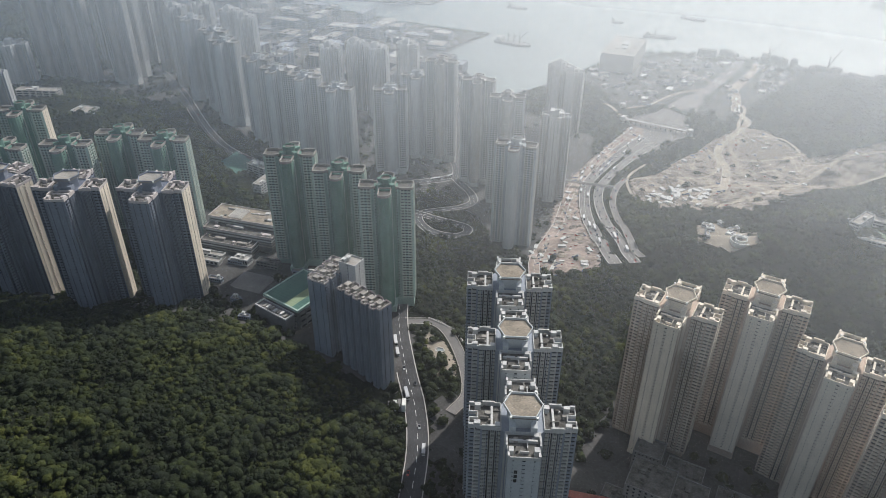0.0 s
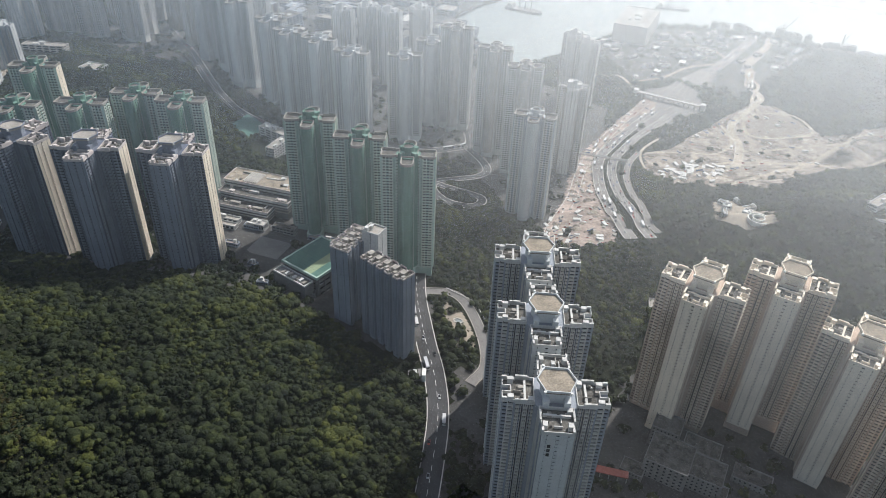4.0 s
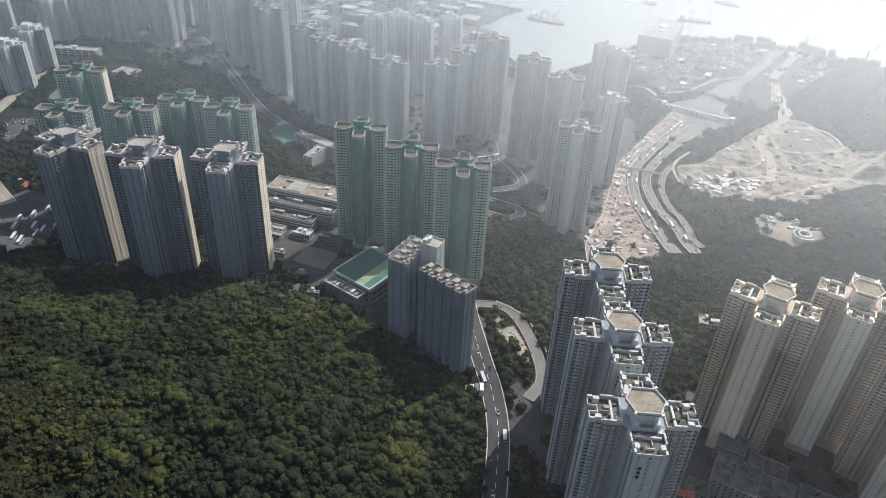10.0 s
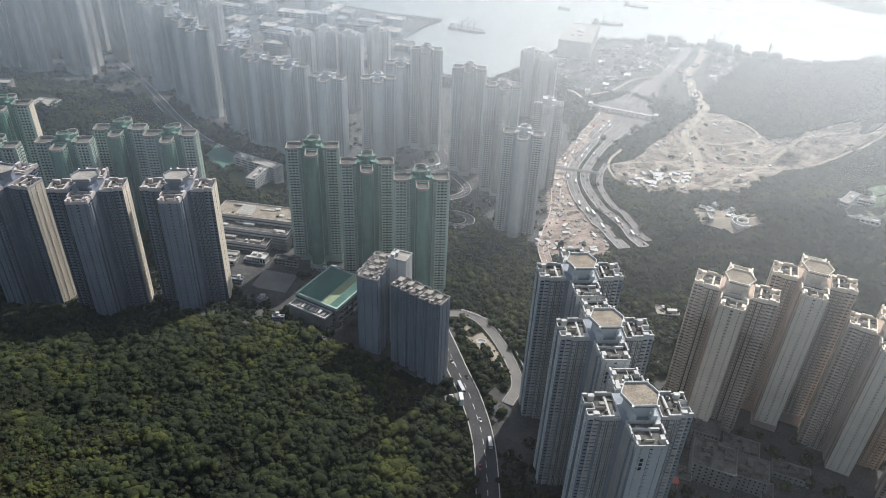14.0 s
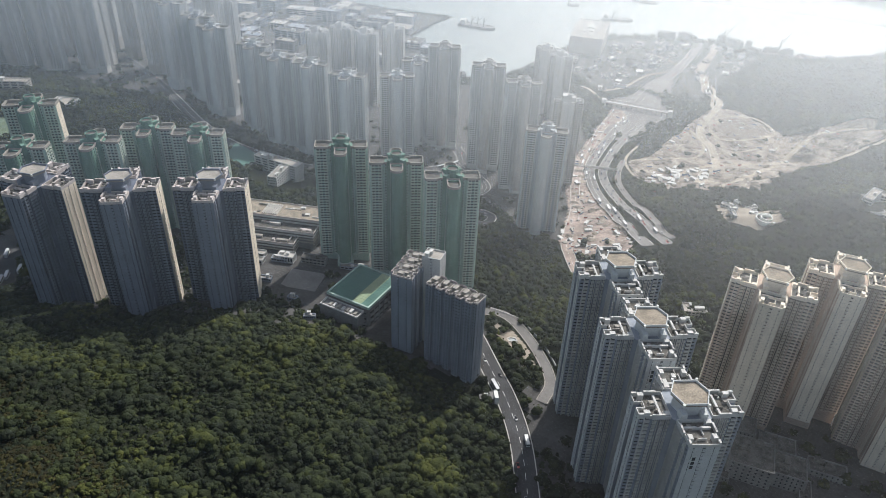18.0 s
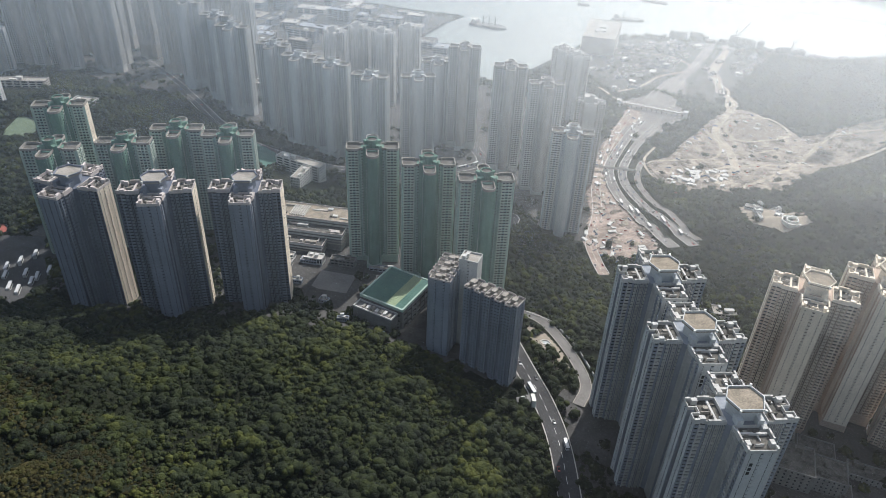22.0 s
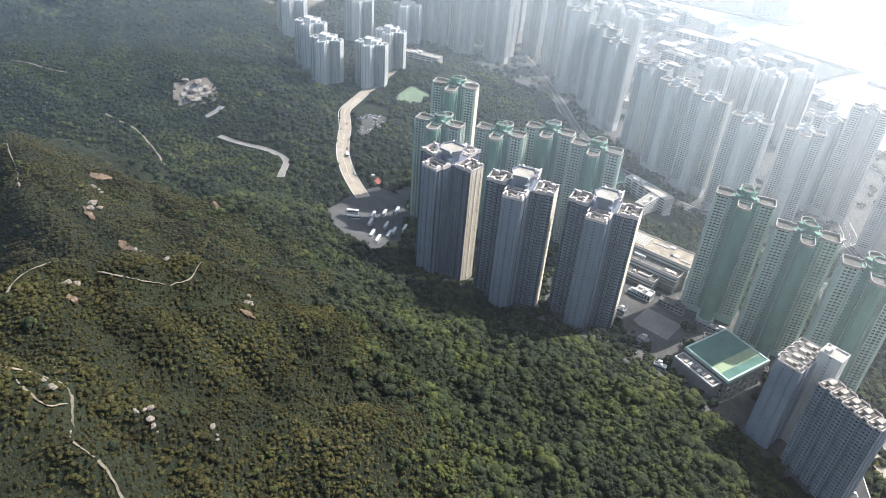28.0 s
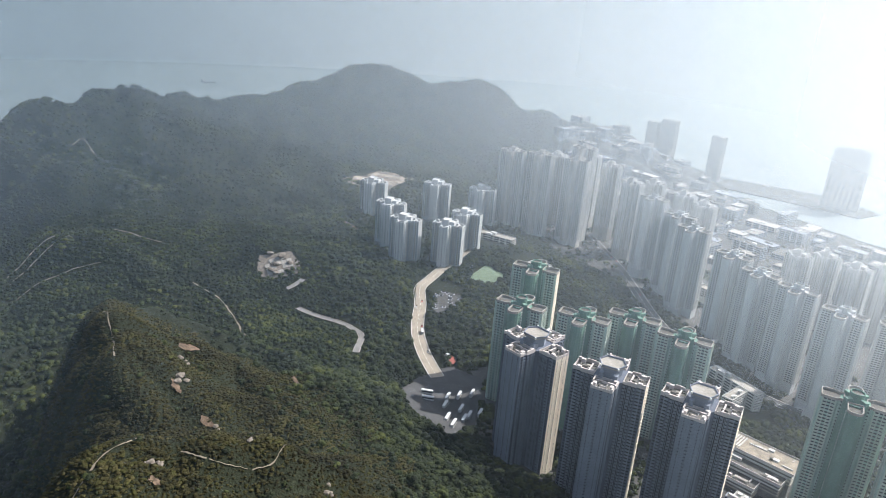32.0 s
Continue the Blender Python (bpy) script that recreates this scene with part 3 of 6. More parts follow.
                part("roof_plant", rc, rr.choice((rim_mat or gable, M_DECK, M_ROOF)), wing)
    mid = Soup()
    c = inner
    o = half
    cpts = [(c, -o), (c, o), (o, c), (-o, c), (-c, o), (-c, -o), (-o, -c), (o, -c)]
    if core:
        cpts = [(core * math.cos(radians(22.5 * i + 11.25)), core * math.sin(radians(22.5 * i + 11.25))) for i in range(16)]
    mid.prism(cpts, 0, top + 1.0)
    part("core", mid, core_mat or wall, t)
    if clover:
        drum = Soup()
        ring = [(core * 0.5 * math.cos(radians(30 * i)), core * 0.5 * math.sin(radians(30 * i))) for i in range(12)]
        drum.prism(ring, top + 1, top + 7)
        outline_parapet(drum, ring, top + 7, 1.4, 0.6)
        part("tank_drum", drum, core_mat or gable, t)
        lid = Soup()
        lid.prism([(x * 0.86, y * 0.86) for x, y in ring], top + 6.5, top + 7.1)
        part("tank_lid", lid, M_DECK, t)
        for k in range(4):
            fin = Soup()
            m = Matrix.Rotation(radians(90 * k + 45), 4, "Z")
            fin.box(core * 0.5, core * 0.98, -1.6, 1.6, top + 1, top + 4.5, m)
            part("stair_head", fin, core_mat or gable, t)
    if tanks:
        # machine room, water tanks and stair heads over the core
        for i, (dx, dy, w, d, h) in enumerate(((-3.5, 0, 5, 6.5, 8), (4.5, 1.5, 4.5, 5, 5), (0.5, -5.5, 3, 2.5, 11))[:tanks]):
            tk = Soup()
            tk.box(dx - w, dx + w, dy - d, dy + d, top + 1, top + h)
            outline_parapet(tk, [(dx - w, dy - d), (dx + w, dy - d), (dx + w, dy + d), (dx - w, dy + d)], top + h, 0.8, 0.4)
            part(("machine_room", "water_tank", "stair_head")[i], tk, core_mat or gable, t)
    if hat:
        hx = [(-6, -9), (6, -9), (10, 0), (6, 8), (-6, 8), (-10, 0)]
        mr = Soup()
        mr.prism([(x * 0.82, y * 0.82) for x, y in hx], top + 1.0, top + 9)
        for dx in (-5.5, 5.5):
            mr.box(dx - 1.6, dx + 1.6, -11.5, -6, top + 1, top + 5.5)
        part("machine_room", mr, gable, t)
        tank = Soup()
        tank.prism([(x * 1.02, y * 1.02) for x, y in hx], top + 9, top + 10.0)
        part("roof_slab", tank, M_ROOF if sun_end_mat else M_TANROOF, t)
        rim = Soup()
        outline_parapet(rim, [(x * 1.05, y * 1.05) for x, y in hx], top + 10.0, 1.3, 0.5)
        part("rim", rim, gable, t)
        for x, y in hx[:2] + hx[3:5]:
            lamp = Soup()
            lamp.prism([(x * 1.12 + 0.7 * math.cos(radians(45 * i)), y * 1.12 + 0.7 * math.sin(radians(45 * i))) for i in range(8)], top + 10.0, top + 11.6)
            part("vent_cap", lamp, M_MARK, t)
        sign = Soup()
        for i in range(3 if named else 0):
            sign.box(arm + 0.003, arm + 0.1, -4.6, -2.9, top - 9.5 - 3.2 * i, top - 7.2 - 3.2 * i)
        if named:
            part("name_bars", sign, M_GLASS, t, "dark bars of lettering on the gable", Matrix.Rotation(radians(-90), 4, "Z"))
    base = Soup()
    base.prism([(x * 1.0, y * 1.0) for x, y in [(arm - 1, -half), (arm - 1, half), (half, half), (half, arm - 1), (-half, arm - 1), (-half, half), (-arm + 1, half), (-arm + 1, -half), (-half, -half), (-half, -arm + 1), (half, -arm + 1), (half, -half)]], -below, 0.05)
    part("plinth", base, wall, t)
    return t


def place(x, y, z, turn):
    return pose(x, y, z, 0, 0, turn)


near = cross_tower("tower_block", place(-148, 226, 44, 38.5), 47, M_GREYWALL, M_GABLEGREY, "tall grey housing block, pale gables, hexagonal roof tank", group="grey estate", rim_mat=M_PALE, named=True)
for x, y in ((-188, 272), (-227, 318)):
    copy_thing(near, place(x, y, 46, 38.5))
rb = cross_tower("tower_block", place(-139.5, 393, 41, 10), 43, M_BROWN, M_CREAM, "tall brown tiled housing block with cream gable ends", group="brown estate", trim=M_BROWNPALE)
for x, y, z, a in ((-98, 441, 41, 12), (-40, 429, 28, 8), (18, 400, 28, 5)):
    copy_thing(rb, place(x, y, z, a))
# cream on the sunward gable only: its sunlit look is put into the paint
lb = cross_tower("tower_block", place(-584, 183.5, 66, 42), 40, M_SLATE, M_GABLEBLUE, "blue-grey housing block with sunlit cream gables below a wooded hill", group="blue-grey estate", rim_mat=M_RIMPINK, trim=M_GABLEBLUE, sun_end_mat=M_CREAM)
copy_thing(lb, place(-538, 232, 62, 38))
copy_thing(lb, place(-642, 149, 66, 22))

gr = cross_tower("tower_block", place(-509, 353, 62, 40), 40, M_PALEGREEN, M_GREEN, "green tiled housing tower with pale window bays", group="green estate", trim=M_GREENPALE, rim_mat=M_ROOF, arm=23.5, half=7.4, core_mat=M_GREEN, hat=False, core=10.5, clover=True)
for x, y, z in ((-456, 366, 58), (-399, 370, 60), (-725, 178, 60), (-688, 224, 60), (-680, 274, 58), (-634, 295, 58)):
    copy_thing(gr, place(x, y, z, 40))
cross_tower("tower_block", place(-783, 223, 62, 45), 43, M_PALEGREEN, M_GREEN, "green housing tower with a sunlit cream gable", group="green estate", sun_end_mat=M_CREAM, rim_mat=M_ROOF, trim=M_GREENPALE, arm=23.5, half=7.4, core_mat=M_GREEN, hat=False, core=10, clover=True)


def stand(proto, rows, turn):
    for x, y, z, a in rows:
        copy_thing(proto, place(x, y, z, turn + a))


fa = cross_tower("tower_block", place(-862, 563, 28, 20), 41, M_WHITE, M_WHITE, "tall white apartment tower standing in haze", group="white estate", rim_mat=M_WARM, arm=23, half=8.2, hat=False, below=30, core=10.5, clover=True)
stand(fa, ((-802, 551, 28, 2), (-751, 559, 28, 4), (-686, 558, 28, 3), (-673, 640, 8, 20), (-695, 717, 4, 15), (-1070, 587, 44, 0), (-995, 578, 40, 10), (-940, 560, 38, 5)), 20)
fb = cross_tower("tower_block", place(-658, 728, 4, 30), 50, M_PALE, M_WARM, "tall buff apartment tower standing in haze", group="buff estate", rim_mat=M_WARM, arm=22, half=8, hat=False, below=30, core=10, clover=True)
stand(fb, ((-569, 702, 4, 0), (-502, 677, 4, 6), (-1271, 434, 50, 10), (-1243, 474, 50, 8), (-1213, 528, 46, 4), (-1260, 570, 56, 0)), 30)
fc = cross_tower("tower_block", place(-421, 589, 4, 25), 46, M_BLUEWHITE, M_WHITE, "pale blue apartment tower beside the highway works", group="pale estate", rim_mat=M_WARM, arm=23, half=8, hat=False, below=20, core=10.5, clover=True)
fd = cross_tower("tower_block", place(-906, 732, 0, 15), 41, M_WARM, M_PALE, "buff apartment tower near the harbour", group="harbour estate", arm=19, half=7.5, hat=False, below=25, core=10.5, tanks=3)
stand(fd, ((-903, 785, -4, 0), (-847, 780, 0, 5), (-861, 866, -14, 9), (-467, 738, -4, 12), (-635, 1001, -34, 0), (-600, 985, -34, 5), (-1163, 612, 42, 0), (-1270, 640, 44, 0), (-1055, 677, 32, 0), (-1120, 690, 30, 5), (-1330, 560, 50, 3), (-1340, 640, 46, 8), (-1190, 680, 32, 3)), 15)
ww = cross_tower("tower_block", place(-1124, 195, 66, 48), 21, M_BLUEWHITE, M_WHITE, "white housing block at the foot of green hills", group="white hillside estate", arm=23, half=7.5, hat=False, core=10, tanks=2)
stand(ww, ((-1186, 191, 72, 4), (-1097, 252, 64, 0), (-1143, 300, 64, 0), (-1314, 199, 70, 0), (-1283, 302, 72, 6), (-1255, 375, 68, 0)), 48)


# ---- paved ground ----
def inside(x, y, poly):
    """Which of the points lie within a closed outline."""
    x, y = np.asarray(x, float), np.asarray(y, float)
    hit = np.zeros(x.shape, bool)
    for (ax, ay), (bx, by) in zip(poly, poly[1:] + poly[:1]):
        cross = (ay > y) != (by > y)
        with np.errstate(divide="ignore", invalid="ignore"):
            hit ^= cross & (x < (bx - ax) * (y - ay) / ((by - ay) or 1e-9) + ax)
    return hit


def drape(name, poly, mat, label, step=5.0, lift=0.5, kind="structure", category="paving"):
    """A sheet laid over the ground within an outline."""
    x0, x1 = min(p[0] for p in poly), max(p[0] for p in poly)
    y0, y1 = min(p[1] for p in poly), max(p[1] for p in poly)
    xs, ys = np.arange(x0, x1 + step, step), np.arange(y0, y1 + step, step)
    gx, gy = np.meshgrid(xs, ys)
    ok = inside(gx[:-1, :-1] + step / 2, gy[:-1, :-1] + step / 2, poly)
    nx = len(xs)
    verts = np.stack([gx, gy, ground(gx, gy) + lift], -1).reshape(-1, 3)
    jj, ii = np.nonzero(ok)
    i = jj * nx + ii
    faces = np.stack([i, i + 1, i + nx + 1, i + nx], -1)
    used, back_to = np.unique(faces, return_inverse=True)
    return tagged(new(name, mesh_from(name, verts[used].tolist(), back_to.reshape(-1, 4).tolist(), mat, smooth=True)), label, category, kind=kind)


def smooth_line(pts, step=5.0):
    """A Catmull-Rom line through the points."""
    p = [Vector(q) for q in pts]
    p = [p[0] * 2 - p[1]] + p + [p[-1] * 2 - p[-2]]
    out = []
    for i in range(1, len(p) - 2):
        n = max(2, int((p[i + 1] - p[i]).length / step))
        for k in range(n):
            t = k / n
            out.append(0.5 * ((2 * p[i]) + (p[i + 1] - p[i - 1]) * t + (2 * p[i - 1] - 5 * p[i] + 4 * p[i + 1] - p[i + 2]) * t * t + (3 * p[i] - p[i - 1] - 3 * p[i + 1] + p[i + 2]) * t ** 3))
    return out + [p[-2]]


def ribbon(line, offset, width, lift, height=None, soup=None):
    """A strip along a line, beside it by offset, on the ground or at the line's own height."""
    soup = soup or Soup()
    prev = None
    for i, c in enumerate(line):
        d = (line[min(i + 1, len(line) - 1)] - line[max(i - 1, 0)]).xy.normalized()
        n = Vector((d.y, -d.x))
        base = c.xy + n * offset
        z = height(c) if height else ground_z(c.x, c.y) + lift
        l, r = base - n * width / 2, base + n * width / 2
        now = ((l.x, l.y, z), (r.x, r.y, z))
        if prev:
            soup.quad(prev[0], prev[1], now[1], now[0])
        prev = now
    return soup


PAVED = {
    "estate": [(-690, 118), (-610, 142), (-525, 198), (-430, 242), (-372, 254), (-300, 280), (-330, 335), (-420, 392), (-540, 400), (-640, 380), (-760, 260), (-800, 200), (-790, 165)],
    "court": [(-215, 150), (60, 330), (80, 440), (-60, 480), (-130, 470), (-180, 410), (-172, 345), (-250, 345), (-275, 300), (-225, 225)],
    "district": [(-960, 538), (-640, 538), (-560, 650), (-450, 580), (-380, 570), (-400, 650), (-440, 800), (-560, 1010), (-800, 1040), (-900, 900), (-1000, 700)],
    "far_district": [(-1330, 405), (-1200, 440), (-1000, 545), (-960, 720), (-1300, 720)],
    "harbour": [(-2150, 1010), (-1300, 760), (-980, 760), (-850, 1060), (-1100, 1230), (-1130, 1390), (-1300, 1370), (-2050, 1240)],
    "port": [(-560, 1250), (-430, 1250), (-420, 1600), (-540, 1640), (-690, 1560), (-780, 1440), (-770, 1290), (-600, 1180)],
}
for key, poly in PAVED.items():
    drape("pavement_" + key, poly, M_PAVING, "grey concrete paving between the buildings")
STRIP = [(-262, 826), (-243, 880), (-240, 992), (-232, 1172), (-218, 1236), (-159, 1266), (-100, 1262), (-100, 1238), (-146, 1180), (-177, 1130), (-204, 969), (-224, 813)]
drape("ground_haul_strip", STRIP, M_EARTH, "bare earth strip of works along a wooded coast", category="earth")
LAWN = [(-98, 790), (-92, 850), (-40, 860), (-40, 765), (-75, 760)]
drape("ground_lawn", LAWN, M_PITCH, "mown lawn among trees", step=4, lift=0.9, category="lawn")
SITE = [(-421, 885), (-406, 938), (-411, 1020), (-409, 1165), (-400, 1244), (-355, 1260), (-291, 1200), (-249, 1209), (-196, 1231), (-150, 1244), (-145, 1202), (-197, 1141), (-226, 983), (-248, 850), (-276, 815), (-309, 825), (-330, 794), (-394, 835)]
drape("ground_construction", SITE, M_EARTH, "bare levelled earth of a large building site", category="earth")
WORKS = [(-379, 565), (-411, 658), (-454, 736), (-483, 822), (-523, 986), (-550, 1126), (-505, 1110), (-500, 997), (-479, 879), (-462, 806), (-434, 757), (-380, 684), (-318, 618), (-296, 580), (-330, 545)]
drape("ground_works", WORKS, M_WORKS, "churned pinkish earth of roadworks beside the highway", step=4, lift=0.9, category="earth")
PIT = [(-369, 1197), (-340, 1222), (-315, 1229), (-290, 1205), (-286, 1183), (-310, 1140), (-342, 1115), (-365, 1150)]
drape("ground_pit", PIT, M_ROCK, "dark levelled pit within the building site", step=4, lift=0.9, category="earth")
TERMINUS = [(-805, 145), (-768, 172), (-700, 130), (-655, 90), (-690, 62), (-750, 72), (-790, 105)]
drape("pavement_terminus", TERMINUS, M_ASPHALT, "dark asphalt yard of a bus terminus", step=3, lift=0.8)
LOT = [(-986, 194), (-994, 213), (-975, 231), (-948, 209), (-929, 180), (-942, 175)]
drape("pavement_car_park", LOT, M_PAVING, "grey car park crowded with cars beside the road", step=2, lift=0.9)
COURT = [(-833, 150), (-824, 156), (-806, 155), (-808, 148)]
drape("pavement_ball_court", COURT, M_REDROOF, "dull red ball court beside the bus terminus", step=1.2, lift=1.1, category="ball court")
GREEN = [(-796, 438), (-830, 489), (-766, 481), (-751, 435)]
drape("pavement_school_court", GREEN, M_HALLROOF, "dark green sports court beside a school", step=2, lift=2.2, category="sports court")
PITCH = [(-1035, 262), (-1066, 305), (-1020, 314), (-996, 275)]
drape("pitch", PITCH, M_PITCH, "green sports pitch beside the road", step=1.2, lift=1.0, category="sports pitch")

ROADS = (
    ("road_estate", [(-420, 405), (-363, 345), (-314, 304), (-282, 281), (-254, 255), (-228, 221), (-190, 165), (-150, 100)], 15, M_ASPHALT, 1.0),
    ("road_loop", [(-362, 352), (-345, 370), (-325, 368), (-299, 354), (-275, 335), (-262, 318), (-258, 296)], 8, M_CARRIAGE, 1.3),
    ("road_west", [(-1130, 300), (-1087, 252), (-1045, 212), (-1005, 180), (-955, 163), (-922, 149), (-885, 136), (-845, 128), (-813, 125), (-786, 124)], 14, M_CONCRETE, 1.0),
    ("road_bend", [(-962, 10), (-946, 24), (-920, 55), (-900, 68), (-882, 68), (-862, 60), (-833, 49)], 6, M_CARRIAGE, 1.2),
    ("road_cut", [(-1016, 26), (-1010, 18), (-1004, 4)], 6, M_CARRIAGE, 1.2),
    ("road_works", [(-330, 512), (-352, 540), (-373, 574), (-404, 662), (-446, 751), (-470, 821), (-508, 966), (-536, 1108)], 11, M_WORKS, 1.5),
    ("road_highway_north", [(-286, 594), (-304, 612), (-372, 686), (-428, 766), (-454, 815), (-470, 880), (-490, 985), (-505, 1080)], 13, M_CARRIAGE, 1.7),
    ("road_highway_south", [(-268, 603), (-290, 624), (-356, 699), (-410, 773), (-436, 822), (-451, 885), (-464, 960), (-474, 1070)], 11, M_CARRIAGE, 1.6),
    ("road_slip", [(-268, 618), (-292, 640), (-350, 718), (-392, 779), (-416, 830), (-428, 880)], 7, M_CARRIAGE, 1.6),
    ("road_tunnel", [(-528, 1330), (-528, 1400), (-542, 1540), (-556, 1625)], 18, M_CARRIAGE, 1.3),
    ("road_site", [(-305, 843), (-313, 906), (-306, 939), (-342, 1046), (-386, 1120), (-394, 1226), (-400, 1279), (-438, 1315)], 11, M_EARTH2, 1.2),
    ("road_port", [(-438, 1315), (-470, 1400), (-494, 1444), (-506, 1570), (-525, 1640)], 14, M_EARTH2, 1.0),
    ("road_valley", [(-1293, 623), (-1130, 575), (-987, 521), (-900, 492), (-828, 480), (-744, 500), (-690, 540), (-640, 600), (-600, 690), (-640, 740)], 15, M_ASPHALT, 1.0),
    ("road_valley_loop", [(-690, 540), (-600, 545), (-530, 560), (-478, 575), (-468, 546), (-500, 530), (-540, 560), (-526, 645), (-600, 690)], 10, M_ASPHALT, 1.2),
)
LINES = {}
for name, pts, width, mat, lift in ROADS:
    line = smooth_line([(x, y, 0) for x, y in pts])
    LINES[name] = (line, width)
    ob = new(name, ribbon(line, 0, width, lift).mesh(name, mat))
    tagged(ob, "curving carriageway with kerbs and lane lines", "road", kind="structure")
    for side in (-1, 1):
        kerb = ribbon(line, side * (width / 2 + 0.4), 0.8, lift + 0.5)
        part("kerb", kerb, M_KERB if width > 8 else M_ROOF, ob)
    if width > 9:
        dash = Soup()
        for i in range(0, len(line) - 1, 2):
            ribbon(line[i : i + 2], 0, 0.35, lift + 0.03, soup=dash)
        part("lane_line", dash, M_MARK, ob)

# circles kept free of trees: x, y, radius
CLEAR = []
for ob in list(scene.collection.objects):
    if ob.name.startswith("tower_block") and ob.parent is None:
        CLEAR.append((ob.location.x, ob.location.y, 27 if ob.location.y < 480 else 24))
CLEAR += [(-436, 292, 34), (-376, 285, 24), (-331, 281, 26), (-345, 290, 20), (-581, 337, 46), (-541, 299, 34), (-505, 290, 24), (-700, 450, 38), (-1076, 382, 32), (-1167, 366, 36), (-105, 344, 32)]


# ---- lower buildings ----
def block(name, at, w, d, storeys, wall, label, category="building", group="", pattern=None, storey=3.4, below=10.0, units=3, roof=None, seed=1):
    """A flat-roofed block: four window walls, a roof deck with its parapet, and plant on the roof."""
    t = thing(name, at, label, category, group)
    pattern = pattern or [("s", 0.6)] + [("w", 2.2), ("s", 0.7)] * 6
    pts = [(-w / 2, -d / 2), (w / 2, -d / 2), (w / 2, d / 2), (-w / 2, d / 2)]
    top = storeys * storey
    for i in range(4):
        a, g = Soup(), Soup()
        facade(a, g, pts[i], pts[(i + 1) % 4], 0, storeys, pattern, storey=storey, deep=0.6)
        f = part("wall", a, wall, t)
        if g.f:
            part("glazing", g, M_GLASS, f)
    deck = Soup()
    deck.poly([(x, y, top - 0.02) for x, y in pts])
    part("roof_deck", deck, roof or (M_DECK if wall == M_DARKWALL else M_ROOF), t)
    pp = Soup()
    outline_parapet(pp, pts, top, 1.2, 0.5)
    part("parapet", pp, wall, t)
    r = random.Random(seed)
    for _ in range(units):
        u = Soup()
        uw, ud, uh = r.uniform(0.06, 0.16) * w + 1, r.uniform(0.08, 0.18) * d + 1, r.uniform(1.5, 4)
        ux, uy = r.uniform(-0.33, 0.33) * w, r.uniform(-0.33, 0.33) * d
        u.box(ux - uw / 2, ux + uw / 2, uy - ud / 2, uy + ud / 2, top, top + uh)
        u.box(ux - uw / 2 - 0.3, ux + uw / 2 + 0.3, uy - ud / 2 - 0.3, uy + ud / 2 + 0.3, top + uh, top + uh + 0.3)
        part("roof_plant", u, M_DECK if wall == M_DARKWALL else M_PALE, t)
    foot = Soup()
    foot.box(-w / 2 + 0.1, w / 2 - 0.1, -d / 2 + 0.1, d / 2 - 0.1, -below, 0.02)
    part("plinth", foot, wall, t)
    return t


def stepped_slab(name, at, length, wide, storeys, wall, label, teeth=5, storey=STOREY):
    """A slab block whose long sides step in and out, flat by flat."""
    t = thing(name, at, label, "tower block", "stepped blocks")
    n = teeth
    step = length / n
    front, rear = [], []
    for i in range(n):
        x0 = -length / 2 + i * step
        front += [(x0, -wide / 2), (x0 + step * 0.62, -wide / 2), (x0 + step * 0.62, -wide / 2 + 2.4), (x0 + step, -wide / 2 + 2.4)]
        rear += [(x0 + step * 0.38, wide / 2 - 2.4), (x0 + step * 0.38, wide / 2), (x0 + step, wide / 2)]
    pts = front + [(length / 2, wide / 2)] + [p for p in reversed(rear)][1:] + [(-length / 2, wide / 2 - 2.4)]
    top = storeys * storey
    for i in range(len(pts)):
        p, q = pts[i], pts[(i + 1) % len(pts)]
        size = math.dist(p, q)
        if size < 0.2:
            continue
        a, g = Soup(), Soup()
        pat = [("s", 1)] if size < 3 else ([("s", 0.4), ("b", 1.6), ("p", 0.4), ("w", 1.2), ("s", 0.4)] if size < 7 else [("s", 1.5), ("h", 0.6), ("s", 2), ("h", 0.6), ("s", 1.5)])
        facade(a, g, p, q, 0, storeys, pat, storey=storey)
        f = part("wall", a, wall, t)
        if g.f:
            part("glazing", g, M_GLASS, f)
    deck = Soup()
    deck.poly([(x, y, top - 0.02) for x, y in pts])
    part("roof_deck", deck, M_DECK, t)
    pp = Soup()
    outline_parapet(pp, pts, top, 1.5, 0.3)
    part("parapet", pp, M_RIMPINK, t)
    for i in range(n):
        x0 = -length / 2 + (i + 0.5) * step
        for dx, dy, w, d, h in ((-0.6, 1.0, 1.9, 2.4, 2.8), (1.9, -2.2, 1.1, 1.6, 1.7), (-2.6, -wide * 0.32, 0.9, 1.2, 2.2)):
            u = Soup()
            u.box(x0 + dx - w, x0 + dx + w, dy - d, dy + d, top, top + h)
            part("tank_room", u, M_ROOF, t)
        cross = Soup()
        cross.box(x0 + step * 0.48, x0 + step * 0.52, -wide / 2 + 2.6, wide / 2 - 2.6, top, top + 1.4)
        part("party_wall", cross, M_RIMPINK, t)
    foot = Soup()
    foot.box(-length / 2, length / 2, -wide / 2 + 2.5, wide / 2 - 2.5, -14, 0.02)
    part("plinth", foot, wall, t)
    return t


stepped_slab("slab_block", pose(-331, 279, 56, 0, 0, 0), 44, 15, 29, M_GREYWALL, "blue-grey stepped slab block with a saw-toothed roofline")
stepped_slab("slab_block", pose(-377, 284, 56, 0, 0, 103), 36, 19, 29, M_GREYWALL, "blue-grey stepped slab block beside a sports hall", teeth=4)
